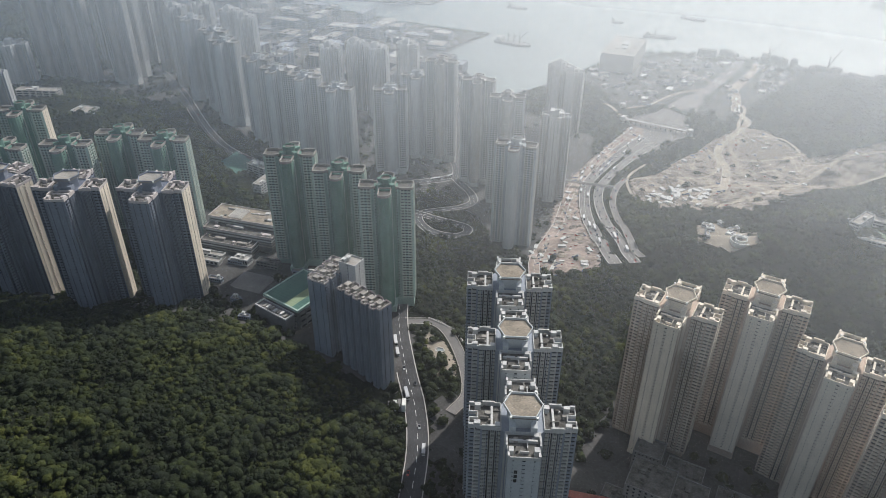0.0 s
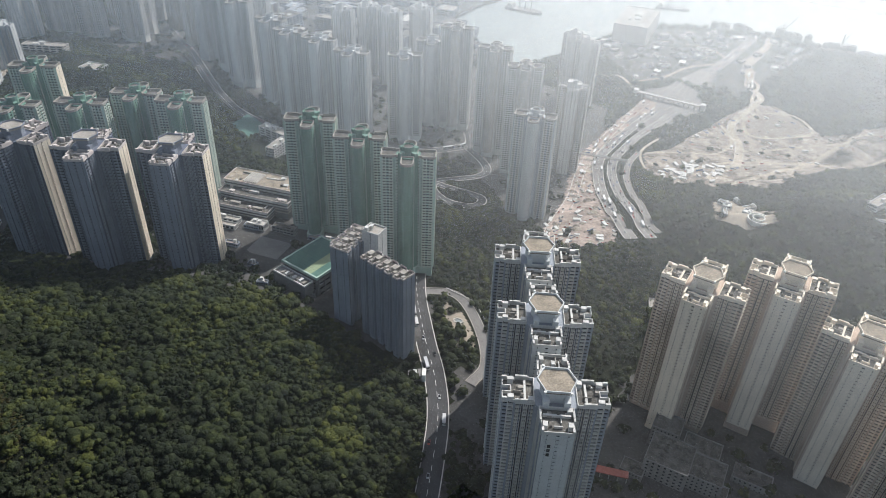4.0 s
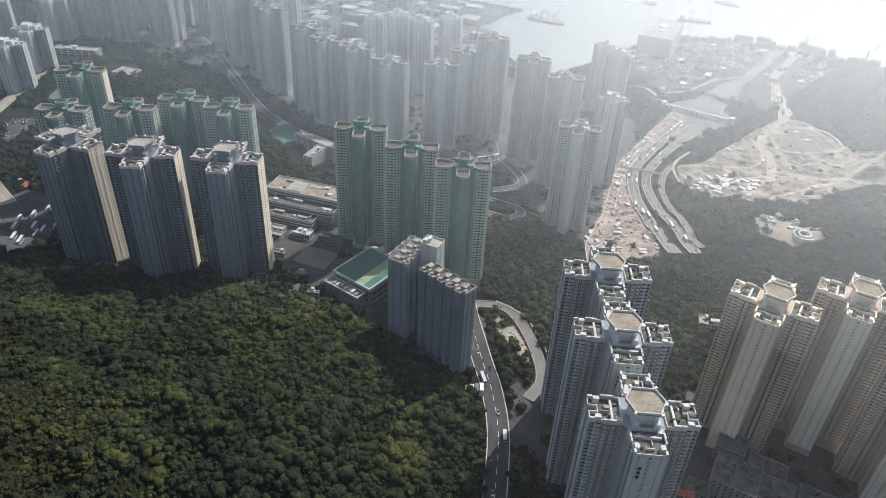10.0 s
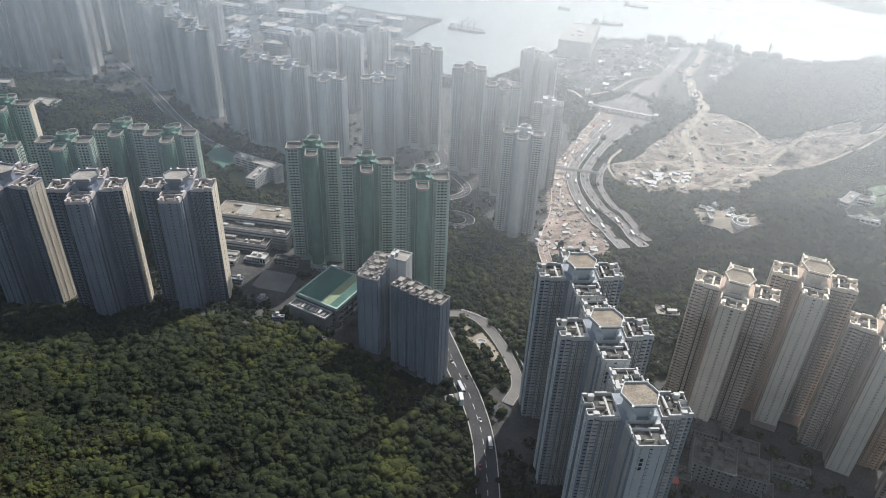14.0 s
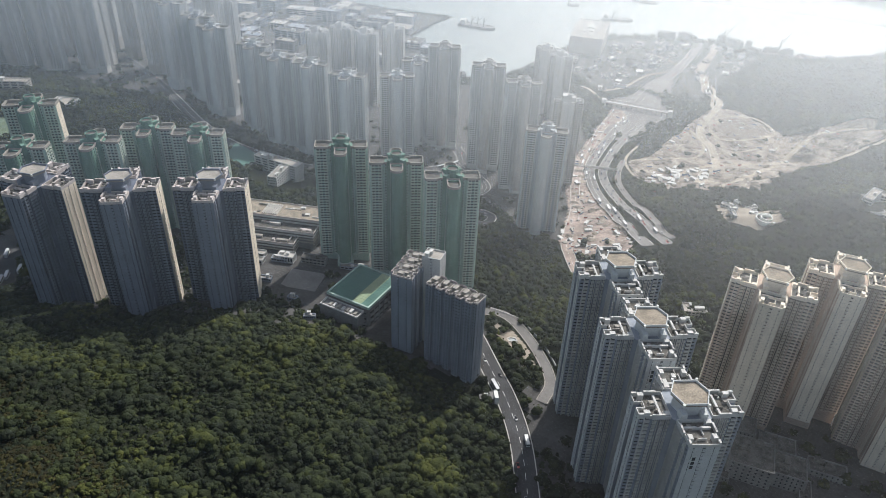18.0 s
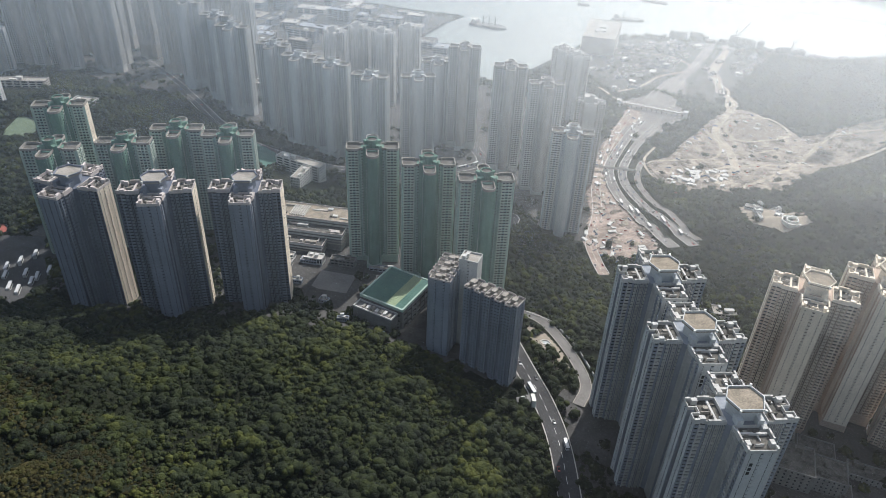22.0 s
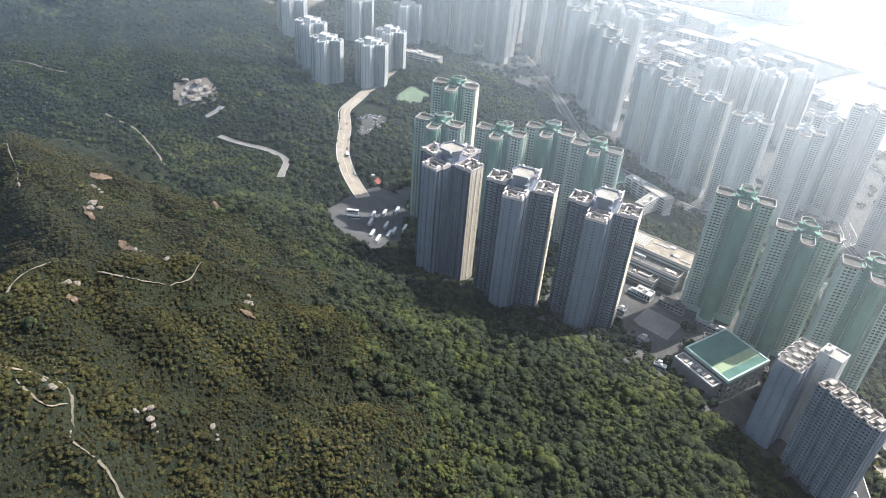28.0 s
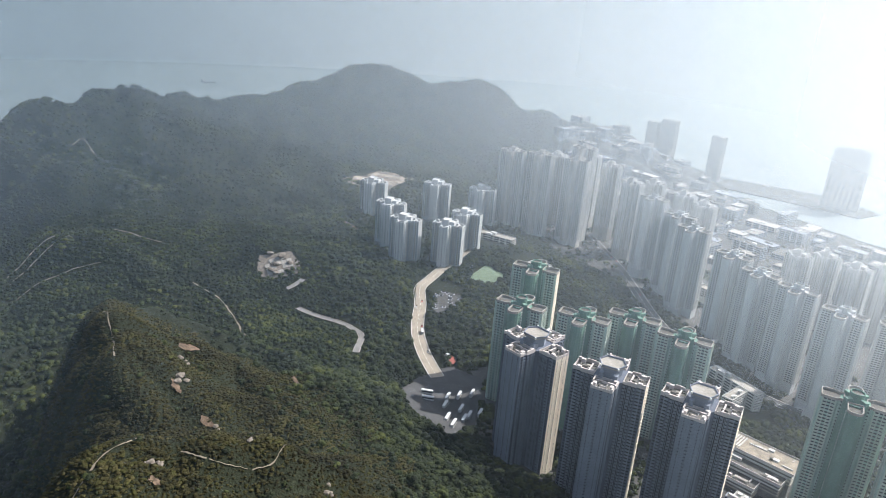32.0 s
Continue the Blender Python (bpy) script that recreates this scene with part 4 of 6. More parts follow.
lift = block("lift_tower", pose(-364, 297, 56, 0, 0, 15), 15, 13, 32, M_PALE, "grey lift and stair tower joining two slab blocks", "tower", pattern=[("s", 2), ("h", 0.5), ("s", 2)], storey=2.8, units=2)

# the sports hall: green roof with one paler bay, columned sides, a lower annex
hall = thing("sports_hall", pose(-436, 296, 60, 0, 0, 6), "green-roofed sports hall with a paler bay across its roof", "sports hall")
for i, (x0, x1) in enumerate(((-20, 3.5), (3.5, 12.5), (12.5, 20))):
    for k in range(14):
        bay = Soup()
        y0, y1 = -23 + k * 46 / 14, -23 + (k + 1) * 46 / 14
        bay.box(x0 + 0.05, x1 - 0.05, y0 + 0.06, y1 - 0.06, 23.6, 24.4)
        part("roof_panel", bay, M_HALLROOF if i != 1 else M_HALLPALE, hall, "pale green roof panel" if i == 1 else "dark green roof panel")
edge = Soup()
outline_parapet(edge, [(-21.5, -24.5), (21.5, -24.5), (21.5, 24.5), (-21.5, 24.5)], 22.4, 2.6, 1.4)
part("gutter", edge, M_PALEGREEN, hall)
for k in range(4):
    a, g = Soup(), Soup()
    c = [(-20, -23), (20, -23), (20, 23), (-20, 23)]
    facade(a, g, c[k], c[(k + 1) % 4], 0, 4, [("s", 0.5)] + [("p", 0.8), ("w", 3.2)] * 6 + [("p", 0.8), ("s", 0.5)], storey=5.6, spandrel=3.0, deep=1.0)
    f = part("wall", a, M_DARKWALL, hall)
    part("glazing", g, M_GLASS, f)
annex = Soup()
annex.box(-21, 17, -35, -24.6, -6, 19)
part("annex", annex, M_DARKWALL, hall)
rim = Soup()
outline_parapet(rim, [(-21, -35), (17, -35), (17, -24.6), (-21, -24.6)], 19, 1.3, 0.8)
part("annex_rim", rim, M_PALE, hall)
for i in range(7):
    u = Soup()
    u.box(-14 + i * 4.2, -11.5 + i * 4.2, -32.5, -28, 19, 20.2 + (i % 3) * 0.5)
    part("air_unit", u, M_PALE if i % 2 else M_ROOF, hall)
footing = Soup()
footing.box(-19.8, 19.8, -22.8, 22.8, -8, 0.02)
part("plinth", footing, M_DARKWALL, hall)

# the terraced market and car park with long louvred decks
market = thing("market_hall", pose(-578, 336, 62, 0, 0, 25), "terraced concrete market hall with long louvred decks", "market hall")
mk = random.Random(5)
for lvl, (x0, x1, y0, y1, h) in enumerate(((-42, 40, 0, 26, 20), (-40, 36, -14, 0, 14), (-36, 20, -28, -14, 8))):
    body = Soup()
    body.box(x0, x1, y0 + 0.02, y1, -8, h - 1.2)
    part("floor_slab", body, M_DARKWALL, market)
    for k in range(4):
        rail = Soup()
        rail.box(x0 - 1, x1 + 1, y0 - 1.6 + 0.01 * k, y0 - 1.1 + 0.01 * k, h - 11 + k * 3.1, h - 9.8 + k * 3.1)
        rail.box(x1 + 0.6, x1 + 1.1, y0 - 1.1, y1, h - 11 + k * 3.1, h - 9.8 + k * 3.1)
        part("deck_rail", rail, M_PALE if k > 1 else M_ROOF, market)
    top = Soup()
    top.box(x0 - 1.5, x1 + 1.5, y0 - 1.0, y1 - 0.3, h - 1.1, h)
    part("roof_slab", top, M_TANROOF if lvl == 0 else M_DECK, market)
    edge = Soup()
    outline_parapet(edge, [(x0 - 1.7, y0 - 1.2), (x1 + 1.7, y0 - 1.2), (x1 + 1.7, y1 - 0.1), (x0 - 1.7, y1 - 0.1)], h - 0.4, 1.5, 0.4)
    part("parapet", edge, M_RIMPINK, market)
    if lvl == 0:
        for k in range(7):
            fin = Soup()
            fin.box(-22 + k * 2.4, -20.8 + k * 2.4, 2, 21, h, h + 1.5)
            part("roof_fin", fin, M_KERB, market)
    for k in range(12 - 3 * lvl):
        unit = Soup()
        ux, uy = mk.uniform(x0 + 3, x1 - 3), mk.uniform(y0 + 2, y1 - 3)
        if lvl == 0 and -24 < ux < -2:
            ux += 26
        uw, ud = mk.choice(((1.2, 1.2), (4.5, 0.5), (0.5, 3), (2.5, 1.8), (5.5, 1.6)))
        unit.box(ux - uw, ux + uw, uy - ud, uy + ud, h, h + mk.uniform(0.6, 2.4))
        part("roof_plant", unit, mk.choice((M_DECK, M_PALE, M_RIMPINK, M_ROOF)), market)
for i, (dx, dy, w, d, h) in enumerate(((-18, -44, 34, 7, 5), (-14, -54, 30, 7, 4.5), (20, -44, 16, 10, 6))):
    block("shed", market.matrix_basis @ pose(dx, dy, 0), w, d, 1, M_PALE, "long low concrete shed beside the market hall", "shed", "market sheds", storey=h, units=2, roof=M_KERB if i == 2 else M_ROOF, seed=i)
court = Soup()
court.box(-17, 17, -14, 14, -1.5, 0.35)
tagged(new("playground_slab", court.mesh("playground_slab", M_CARRIAGE)), "pale concrete playground slab beside the sports hall", "playground").matrix_basis = pose(-505, 290, ground_z(-505, 290) + 0.6, 0, 0, 22)

block("school", pose(-724, 466, 30, 0, 0, 8), 66, 14, 6, M_PALE, "pale six-storey school with open galleries", "school", "school wings", storey=3.4)
block("school", pose(-700, 443, 30, 0, 0, 110), 34, 12, 6, M_PALE, "pale school wing with open galleries", "school", "school wings", storey=3.4, seed=4)
block("pavilion", pose(-1050, 382, ground_z(-1050, 382) - 1, 0, 0, 25), 32, 24, 1, M_PALE, "broad flat-roofed pavilion beside a sports pitch", "pavilion", storey=5, units=1, roof=M_ROOF)
block("school", pose(-1170, 366, 58, 0, 0, 38), 66, 16, 5, M_WARM, "buff school block below white housing towers", "school", storey=3.4, seed=6)
SLITS = [("s", 1.2)] + [("w", 0.8), ("s", 1.4)] * 7
for i, (x, y, z, w, d, n, units, words) in enumerate(((-112, 338, 42, 30, 28, 5, 9, "dark flat-roofed market block with plant on its roof"), (-88, 346, 42, 24, 22, 4, 6, "dark market block with sunken roof courts"), (-126, 362, 42, 20, 18, 5, 2, "square dark block beside the market roof"), (-100, 366, 42, 26, 16, 3, 5, "low dark annex crowded with roof plant"), (-72, 334, 40, 8, 30, 2, 2, "narrow dark covered passage beside the market"), (-64, 372, 38, 26, 14, 2, 4, "low dark block at the foot of brown towers"), (-128, 318, 42, 16, 12, 2, 3, "low dark lobby block below grey towers"))):
    block("podium_block", pose(x, y, z, 0, 0, 13), w, d, n, M_DARKWALL, words, storey=3.4, units=units, seed=5 + i, pattern=SLITS)
canopy = thing("covered_walk", pose(-140, 300, 44, 0, 0, 28), "covered walkway with a dull red roof", "walkway")
top = Soup()
top.box(-16, 16, -3, 3, 7.5, 8.1)
part("roof", top, M_REDROOF, canopy)
for i in range(6):
    leg = Soup()
    leg.box(-15 + i * 6, -14.4 + i * 6, -2.2, -1.6, -6, 7.5)
    part("post", leg, M_KERB, canopy)
for i, (x, y, z, w, d, n, a) in enumerate(((-207, 512, 22, 22, 14, 4, 30), (-105, 770, 62, 22, 40, 3, 32), (-88, 800, 66, 18, 14, 3, 10), (-822, 152, 62, 14, 9, 1, 30), (-975, 634, 30, 30, 18, 4, 25), (-350, 622, 0, 46, 18, 3, 35), (-320, 600, 0, 30, 22, 2, 35), (-1480, 300, 66, 40, 16, 2, 30))):
    block("low_block", pose(x, y, z, 0, 0, a), w, d, n, M_PALE if i % 3 else M_WARM, "low pale building among trees", "building", storey=3.4, units=3, roof=M_REDROOF if i == 3 else None, seed=20 + i)

for i, (x, y, w, d, n, a) in enumerate(((-532, 268, 14, 5, 1, 25), (-470, 318, 12, 8, 2, 40), (-452, 300, 20, 4, 1, 40), (-545, 300, 16, 7, 1, 25), (-520, 320, 24, 8, 2, 25), (-430, 330, 18, 7, 2, 40), (-486, 338, 26, 6, 1, 28), (-610, 262, 14, 6, 1, 40), (-640, 215, 18, 7, 1, 35), (-455, 248, 10, 4, 1, 35), (-420, 268, 15, 3.5, 1, 38), (-560, 262, 12, 4, 1, 30), (-490, 262, 9, 5, 1, 20))):
    block("kiosk_block", pose(x, y, ground_z(x, y) + 0.4, 0, 0, a), w, d, n, M_GREYWALL if i % 3 == 0 else M_DARKWALL, "small flat-roofed block in the estate grounds", "building", "estate kiosks", storey=3.2, units=2, below=3, seed=60 + i)
    CLEAR.append((x, y, max(w, d) * 0.55))
# harbour side: sheds, factories, far slab towers
r = random.Random(11)
made = 0
while made < 105:
    x, y = r.uniform(-2080, -860), r.uniform(790, 1340)
    if not bool(inside(x, y, PAVED["harbour"])) or any(math.hypot(x - cx, y - cy) < cr + 30 for cx, cy, cr in CLEAR):
        continue
    w, d = r.uniform(16, 80), r.uniform(14, 45)
    CLEAR.append((x, y, max(w, d) * 0.42))
    block("factory_block", pose(x, y, ground_z(x, y) - 1, 0, 0, 20 + r.choice((0, 90)) + r.uniform(-5, 5)), w, d, r.choice((2, 3, 3, 4, 6)), r.choice((M_GREYWALL, M_DARKWALL, M_WARM, M_GREYWALL)), "flat-roofed harbour-side factory block in haze", "factory", "harbour factories", pattern=[("s", 0.6)] + [("w", 4), ("s", 1)] * 4, storey=4.5, units=2, roof=r.choice((M_KERB, M_ROOF, M_GREYWALL, M_DECK, M_DECK, M_ROOF)), seed=made)
    made += 1
for x, y, w, d, n, a in ((-2036, 1377, 50, 26, 50, 25), (-2070, 1340, 36, 26, 46, 25), (-1825, 1390, 38, 26, 47, 30), (-1542, 1590, 92, 34, 56, 35)):
    block("far_tower", pose(x, y, SEA + 3, 0, 0, a), w, d, n, M_WARM, "lone slab tower dim in the harbour haze", "tower block", "far slabs", pattern=[("s", 0.5)] + [("w", 2.5), ("p", 0.8)] * 7 + [("s", 0.5)], storey=2.9, units=2, seed=n)
island = Soup()
island.prism([(-2140, 1270), (-1900, 1300), (-1560, 1500), (-1450, 1560), (-1470, 1660), (-1620, 1680), (-1860, 1480), (-2130, 1440)], SEA - 8, SEA + 3.05)
tagged(new("reclaimed_land", island.mesh("reclaimed_land", M_PAVING)), "flat reclaimed land beyond the factories", "land", kind="structure")
block("warehouse", pose(-752, 1443, SEA + 2, 0, 0, 18), 72, 150, 4, M_WARM, "huge windowless quayside warehouse in haze", "warehouse", pattern=[("s", 1)], storey=10, units=5, seed=3)
made = 0
while made < 60:
    x, y = r.uniform(-790, -400), r.uniform(1180, 1640)
    on_road = -575 < x < -440 and y < 1370 or -565 < x < -510
    if on_road or not bool(inside(x, y, PAVED["port"])) or any(math.hypot(x - cx, y - cy) < cr + 9 for cx, cy, cr in CLEAR) or (abs(x + 752) < 48 and abs(y - 1443) < 84):
        continue
    w, d = r.uniform(8, 26), r.uniform(6, 14)
    CLEAR.append((x, y, max(w, d) * 0.4))
    block("port_shed", pose(x, y, ground_z(x, y), 0, 0, r.choice((20, 50, 80, 110))), w, d, r.choice((1, 1, 2)), r.choice((M_PALE, M_DARKWALL, M_GREYWALL)), "small port shed among yards on the waterfront", "shed", "port sheds", storey=4, units=1, roof=r.choice((M_KERB, M_MARK, M_ROOF, M_DECK, M_DECK)), seed=40 + made, pattern=[("s", 1)])
    made += 1

# toll plaza with its long roofed gantry
gantry = thing("toll_gantry", pose(-508, 1132, -38, 0, 0, 11), "long roofed toll gantry across the carriageways", "gantry")
deck = Soup()
deck.box(-58, 58, -3.5, 3.5, 7, 8)
part("roof", deck, M_PALE, gantry)
for side in (-1, 1):
    edge = Soup()
    edge.box(-58.3, 58.3, side * 3.6 - 0.25, side * 3.6 + 0.25, 6.2, 8.9)
    part("fascia", edge, M_RIMPINK, gantry)
for i in range(13):
    leg = Soup()
    leg.box(-55 + i * 9.1, -53.4 + i * 9.1, -3, 3, -4, 7)
    part("booth", leg, M_DARKWALL, gantry)
for side in (-60, 60):
    tower = Soup()
    tower.box(side - 4, side + 4, -5, 5, -6, 12)
    part("stair_tower", tower, M_PALE, gantry)
plaza = [(-510, 985), (-507, 1080), (-522, 1112), (-560, 1130), (-566, 1160), (-548, 1200), (-548, 1338), (-514, 1348), (-490, 1260), (-470, 1185), (-452, 1150), (-456, 1067), (-452, 960), (-474, 962)]
drape("road_plaza", plaza, M_CARRIAGE, "wide worn toll plaza", lift=1.3, category="road")
island = Soup()
for k in range(6):
    ribbon([Vector((-540 + k * 12, 1175, 0)), Vector((-545 + k * 8, 1250, 0)), Vector((-542 + k * 5, 1330, 0))], 0, 0.8, 1.75, soup=island)
tagged(new("lane_divider", island.mesh("lane_divider", M_KERB)), "low pale lane dividers across the toll plaza", "divider")
CLEAR += [(-485, 1040, 34), (-505, 1130, 62), (-520, 1200, 34), (-530, 1290, 34)]
# a bridge over the highway with two low piers
bridge = thing("footbridge", pose(-441, 806, ground_z(-441, 806) + 8, 0, 0, 25), "pale footbridge over the highway works", "footbridge")
span = Soup()
span.box(-44, 30, -1.6, 1.6, 0, 0.9)
part("deck", span, M_RIMPINK, bridge)
for dx in (-42, -16, 6, 28):
    pier = Soup()
    pier.box(dx - 0.7, dx + 0.7, -1.2, 1.2, -16, 0)
    part("pier", pier, M_KERB, bridge)
for side in (-1.5, 1.5):
    rail = Soup()
    rail.box(-44, 30, side - 0.1, side + 0.1, 0.9, 2.2)
    part("rail", rail, M_PALE, bridge)

# ---- vehicles ----
PAINTS = [material("paint_" + n, c, 0.35, vary=0.08) for n, c in (("white", (0.55, 0.55, 0.55)), ("silver", (0.45, 0.46, 0.48)), ("red", (0.4, 0.05, 0.04)), ("dark", (0.06, 0.06, 0.07)), ("blue", (0.08, 0.14, 0.3)))]
M_TYRE = material("tyre_rubber", (0.02, 0.02, 0.02), 0.9, vary=0.2)


def wheel_soup(x, y, rad, wide):
    s = Soup()
    ring = [(x + rad * math.cos(radians(45 * i + 22.5)), rad + rad * math.sin(radians(45 * i + 22.5))) for i in range(8)]
    n = len(s.v)
    s.v += [(a, y - wide / 2, b) for a, b in ring] + [(a, y + wide / 2, b) for a, b in ring]
    s.f += [tuple(range(8)), tuple(range(15, 7, -1))] + [(i, i + 8, (i + 1) % 8 + 8, (i + 1) % 8) for i in range(8)]
    return s


def vehicle(name, paint, long, wide, high, label, boxy):
    """A road vehicle: body, glazed cab or saloon, and four wheels."""
    t = thing(name, Matrix(), label, "bus" if name == "bus" else "lorry" if name == "lorry" else "car")
    b = Soup()
    if boxy:
        b.prism([(-long / 2, -wide / 2), (long / 2 - 0.3, -wide / 2), (long / 2, -wide / 2 + 0.3), (long / 2, wide / 2 - 0.3), (long / 2 - 0.3, wide / 2), (-long / 2, wide / 2)], 0.4, high)
    else:
        b.prism([(-long / 2, -wide / 2 + 0.2), (-long / 2 + 0.2, -wide / 2), (long / 2 - 0.3, -wide / 2), (long / 2, -wide / 2 + 0.3), (long / 2, wide / 2 - 0.3), (long / 2 - 0.3, wide / 2), (-long / 2 + 0.2, wide / 2), (-long / 2, wide / 2 - 0.2)], 0.35, high * 0.55)
    part("body", b, paint, t)
    g = Soup()
    if boxy:
        g.box(-long / 2 + 0.4, long / 2 + 0.02, -wide / 2 - 0.02, wide / 2 + 0.02, high * 0.45, high * 0.75)
    else:
        z0, z1 = high * 0.55, high
        lo = [(-long * 0.38, -wide * 0.45), (long * 0.22, -wide * 0.45), (long * 0.22, wide * 0.45), (-long * 0.38, wide * 0.45)]
        hi = [(-long * 0.28, -wide * 0.38), (long * 0.08, -wide * 0.38), (long * 0.08, wide * 0.38), (-long * 0.28, wide * 0.38)]
        g.v += [(x, y, z0) for x, y in lo] + [(x, y, z1) for x, y in hi]
        g.f += [(0, 1, 5, 4), (1, 2, 6, 5), (2, 3, 7, 6), (3, 0, 4, 7), (4, 5, 6, 7)]
    part("windows", g, M_GLASS, t)
    for sx in (-0.32, 0.32):
        pair, other = (wheel_soup(long * sx, wide * sy, 0.5 if boxy else 0.32, 0.3) for sy in (-0.42, 0.42))
        shift = len(pair.v)
        pair.v += other.v
        pair.f += [tuple(i + shift for i in f) for f in other.f]
        part("wheel_pair", pair, M_TYRE, t)
    return t


PROTO = {}


def park(kind, paint, x, y, heading, z=None, group=""):
    """Sets a vehicle on the ground; the first of its kind and colour is built, the rest are copies."""
    size = {"bus": (11.5, 2.6, 4.2), "car": (4.5, 1.8, 1.5), "lorry": (9.0, 2.5, 3.4)}[kind]
    at = pose(x, y, z if z is not None else ground_z(x, y) + 1.0, 0, 0, heading)
    if (kind, paint) not in PROTO:
        colour = ("white", "silver", "red", "dark", "blue")[paint]
        PROTO[kind, paint] = vehicle(kind, PAINTS[paint], *size, f"{colour} {kind} on the road below the towers", kind != "car")
        PROTO[kind, paint].matrix_basis = at
        tagged(PROTO[kind, paint], group=group)
    else:
        copy_thing(PROTO[kind, paint], at)


for x, y, h in ((-748, 99, 60), (-730, 93, 60), (-741, 118, 140), (-745, 132, 140), (-718, 123, 140), (-711, 140, 140), (-691, 98, 140), (-696, 117, 140), (-745, 146, 140), (-679, 99, 140), (-722, 108, 140), (-705, 126, 140)):
    park("bus", 0 if (x + y) % 3 else 1, x, y, h, ground_z(x, y) + 0.8, "vehicles")
made = 0
while made < 34:
    x, y = r.uniform(min(p[0] for p in LOT), max(p[0] for p in LOT)), r.uniform(min(p[1] for p in LOT), max(p[1] for p in LOT))
    if bool(inside(x, y, LOT)):
        park("car", r.choice((0, 0, 1, 1, 3, 4)), x, y, 140 + 90 * (made % 2), ground_z(x, y) + 0.95, "vehicles")
        made += 1
line = LINES["road_estate"][0]
for share, lane, k, p in ((0.27, 4.5, "bus", 0), (0.31, 4.5, "lorry", 0), (0.36, 1.5, "car", 0), (0.4, -4.5, "car", 3), (0.43, 4.5, "bus", 1), (0.5, -1.5, "car", 0), (0.55, -4.5, "lorry", 0), (0.6, 4.5, "car", 2), (0.66, 1.5, "car", 1)):
    i = int(share * len(line))
    d = (line[i + 1] - line[i - 1]).normalized()
    c = line[i] + Vector((d.y, -d.x, 0)) * lane
    park(k, p, c.x, c.y, math.degrees(math.atan2(d.y, d.x)), ground_z(line[i].x, line[i].y) + 1.03, "vehicles")
for name, count in (("road_highway_south", 44), ("road_highway_north", 52), ("road_works", 30), ("road_west", 6), ("road_slip", 14), ("road_tunnel", 16), ("road_port", 16), ("road_valley", 26)):
    line, width = LINES[name]
    lift_z = [l for n, _, _, _, l in ROADS if n == name][0]
    for k in range(count):
        i = r.randrange(1, len(line) - 1)
        d = (line[i + 1] - line[i - 1]).normalized()
        lane = r.choice((-0.36, -0.16, 0.16, 0.36)) * width
        c = line[i] + Vector((d.y, -d.x, 0)) * lane
        kind = r.choices(("car", "lorry", "bus"), (10, 1.6, 0.4))[0]
        park(kind, r.choice((0, 0, 1, 2, 3, 4)) if kind == "car" else 0, c.x, c.y, math.degrees(math.atan2(d.y, d.x)), ground_z(line[i].x, line[i].y) + lift_z + 0.02, "vehicles")

# ---- building-site clutter ----
def hut(name, w, d, h, mat, label, category):
    t = thing(name, Matrix(), label, category, "site clutter")
    b = Soup()
    b.box(-w / 2, w / 2, -d / 2, d / 2, -1, h)
    part("body", b, mat, t)
    rf = Soup()
    rf.box(-w / 2 - 0.3, w / 2 + 0.3, -d / 2 - 0.3, d / 2 + 0.3, h, h + 0.3)
    part("roof", rf, M_PALE if mat == M_PALE else M_ROOF, t)
    return t


huts = [hut("site_hut", 12, 5, 3.2, M_PALE, "white site hut on bare earth", "hut"), hut("site_hut", 7, 6, 3, M_WARM, "buff site hut on bare earth", "hut"), hut("container", 12, 2.5, 2.6, PAINTS[4], "blue shipping container on the building site", "container"), hut("container", 6, 2.5, 2.6, PAINTS[2], "red shipping container on the building site", "container")]
for i, h in enumerate(huts):
    x, y = -330 + 14 * i, 905 + 9 * i
    h.matrix_basis = pose(x, y, ground_z(x, y) + 0.4, 0, 0, 30 * i)
spots = 0
while spots < 225:
    if spots < 70:
        x, y = r.uniform(-450, -180), r.uniform(795, 1260)
        if not bool(inside(x, y, SITE)):
            continue
        size = r.uniform(0.4, 0.8)
    elif spots < 115:
        # the crowded yard of white huts
        x, y = -345 + r.gauss(0, 20), 868 + r.gauss(0, 26)
        size = r.uniform(0.5, 0.95)
    else:
        x, y = r.uniform(-555, -290), 545 + 560 * r.random() ** 1.8
        if not bool(inside(x, y, WORKS)):
            continue
        size = r.uniform(0.3, 0.75)
    copy_thing(huts[0] if 70 <= spots < 115 and r.random() < 0.8 else r.choice(huts), pose(x, y, ground_z(x, y) + 0.9, 0, 0, r.uniform(0, 180)) @ Matrix.Scale(size, 4))
    spots += 1

# ---- the waterfront ----
def crane(at):
    t = thing("derrick_crane", at, "dark derrick crane on the quay", "crane", "quay cranes")
    base = Soup()
    base.box(-14, 14, -5, 5, 0, 4)
    part("pontoon", base, M_DARKWALL, t)
    mast = Soup()
    for k in range(8):
        mast.box(-1.2, 1.2, -1.2, 1.2, 4 + 3 * k, 6.4 + 3 * k)
    part("mast", mast, M_DARKWALL, t)
    boom = Soup()
    m = pose(0, 0, 8, 0, -52, 0)
    for dy in (-0.8, 0.8):
        for dz in (-0.8, 0.8):
            boom.box(0, 42, dy - 0.2, dy + 0.2, dz - 0.2, dz + 0.2, m)
    for k in range(14):
        boom.box(k * 3, k * 3 + 0.4, -0.9, 0.9, -0.9, 0.9, m)
    part("boom", boom, M_DARKWALL, t)
    return t


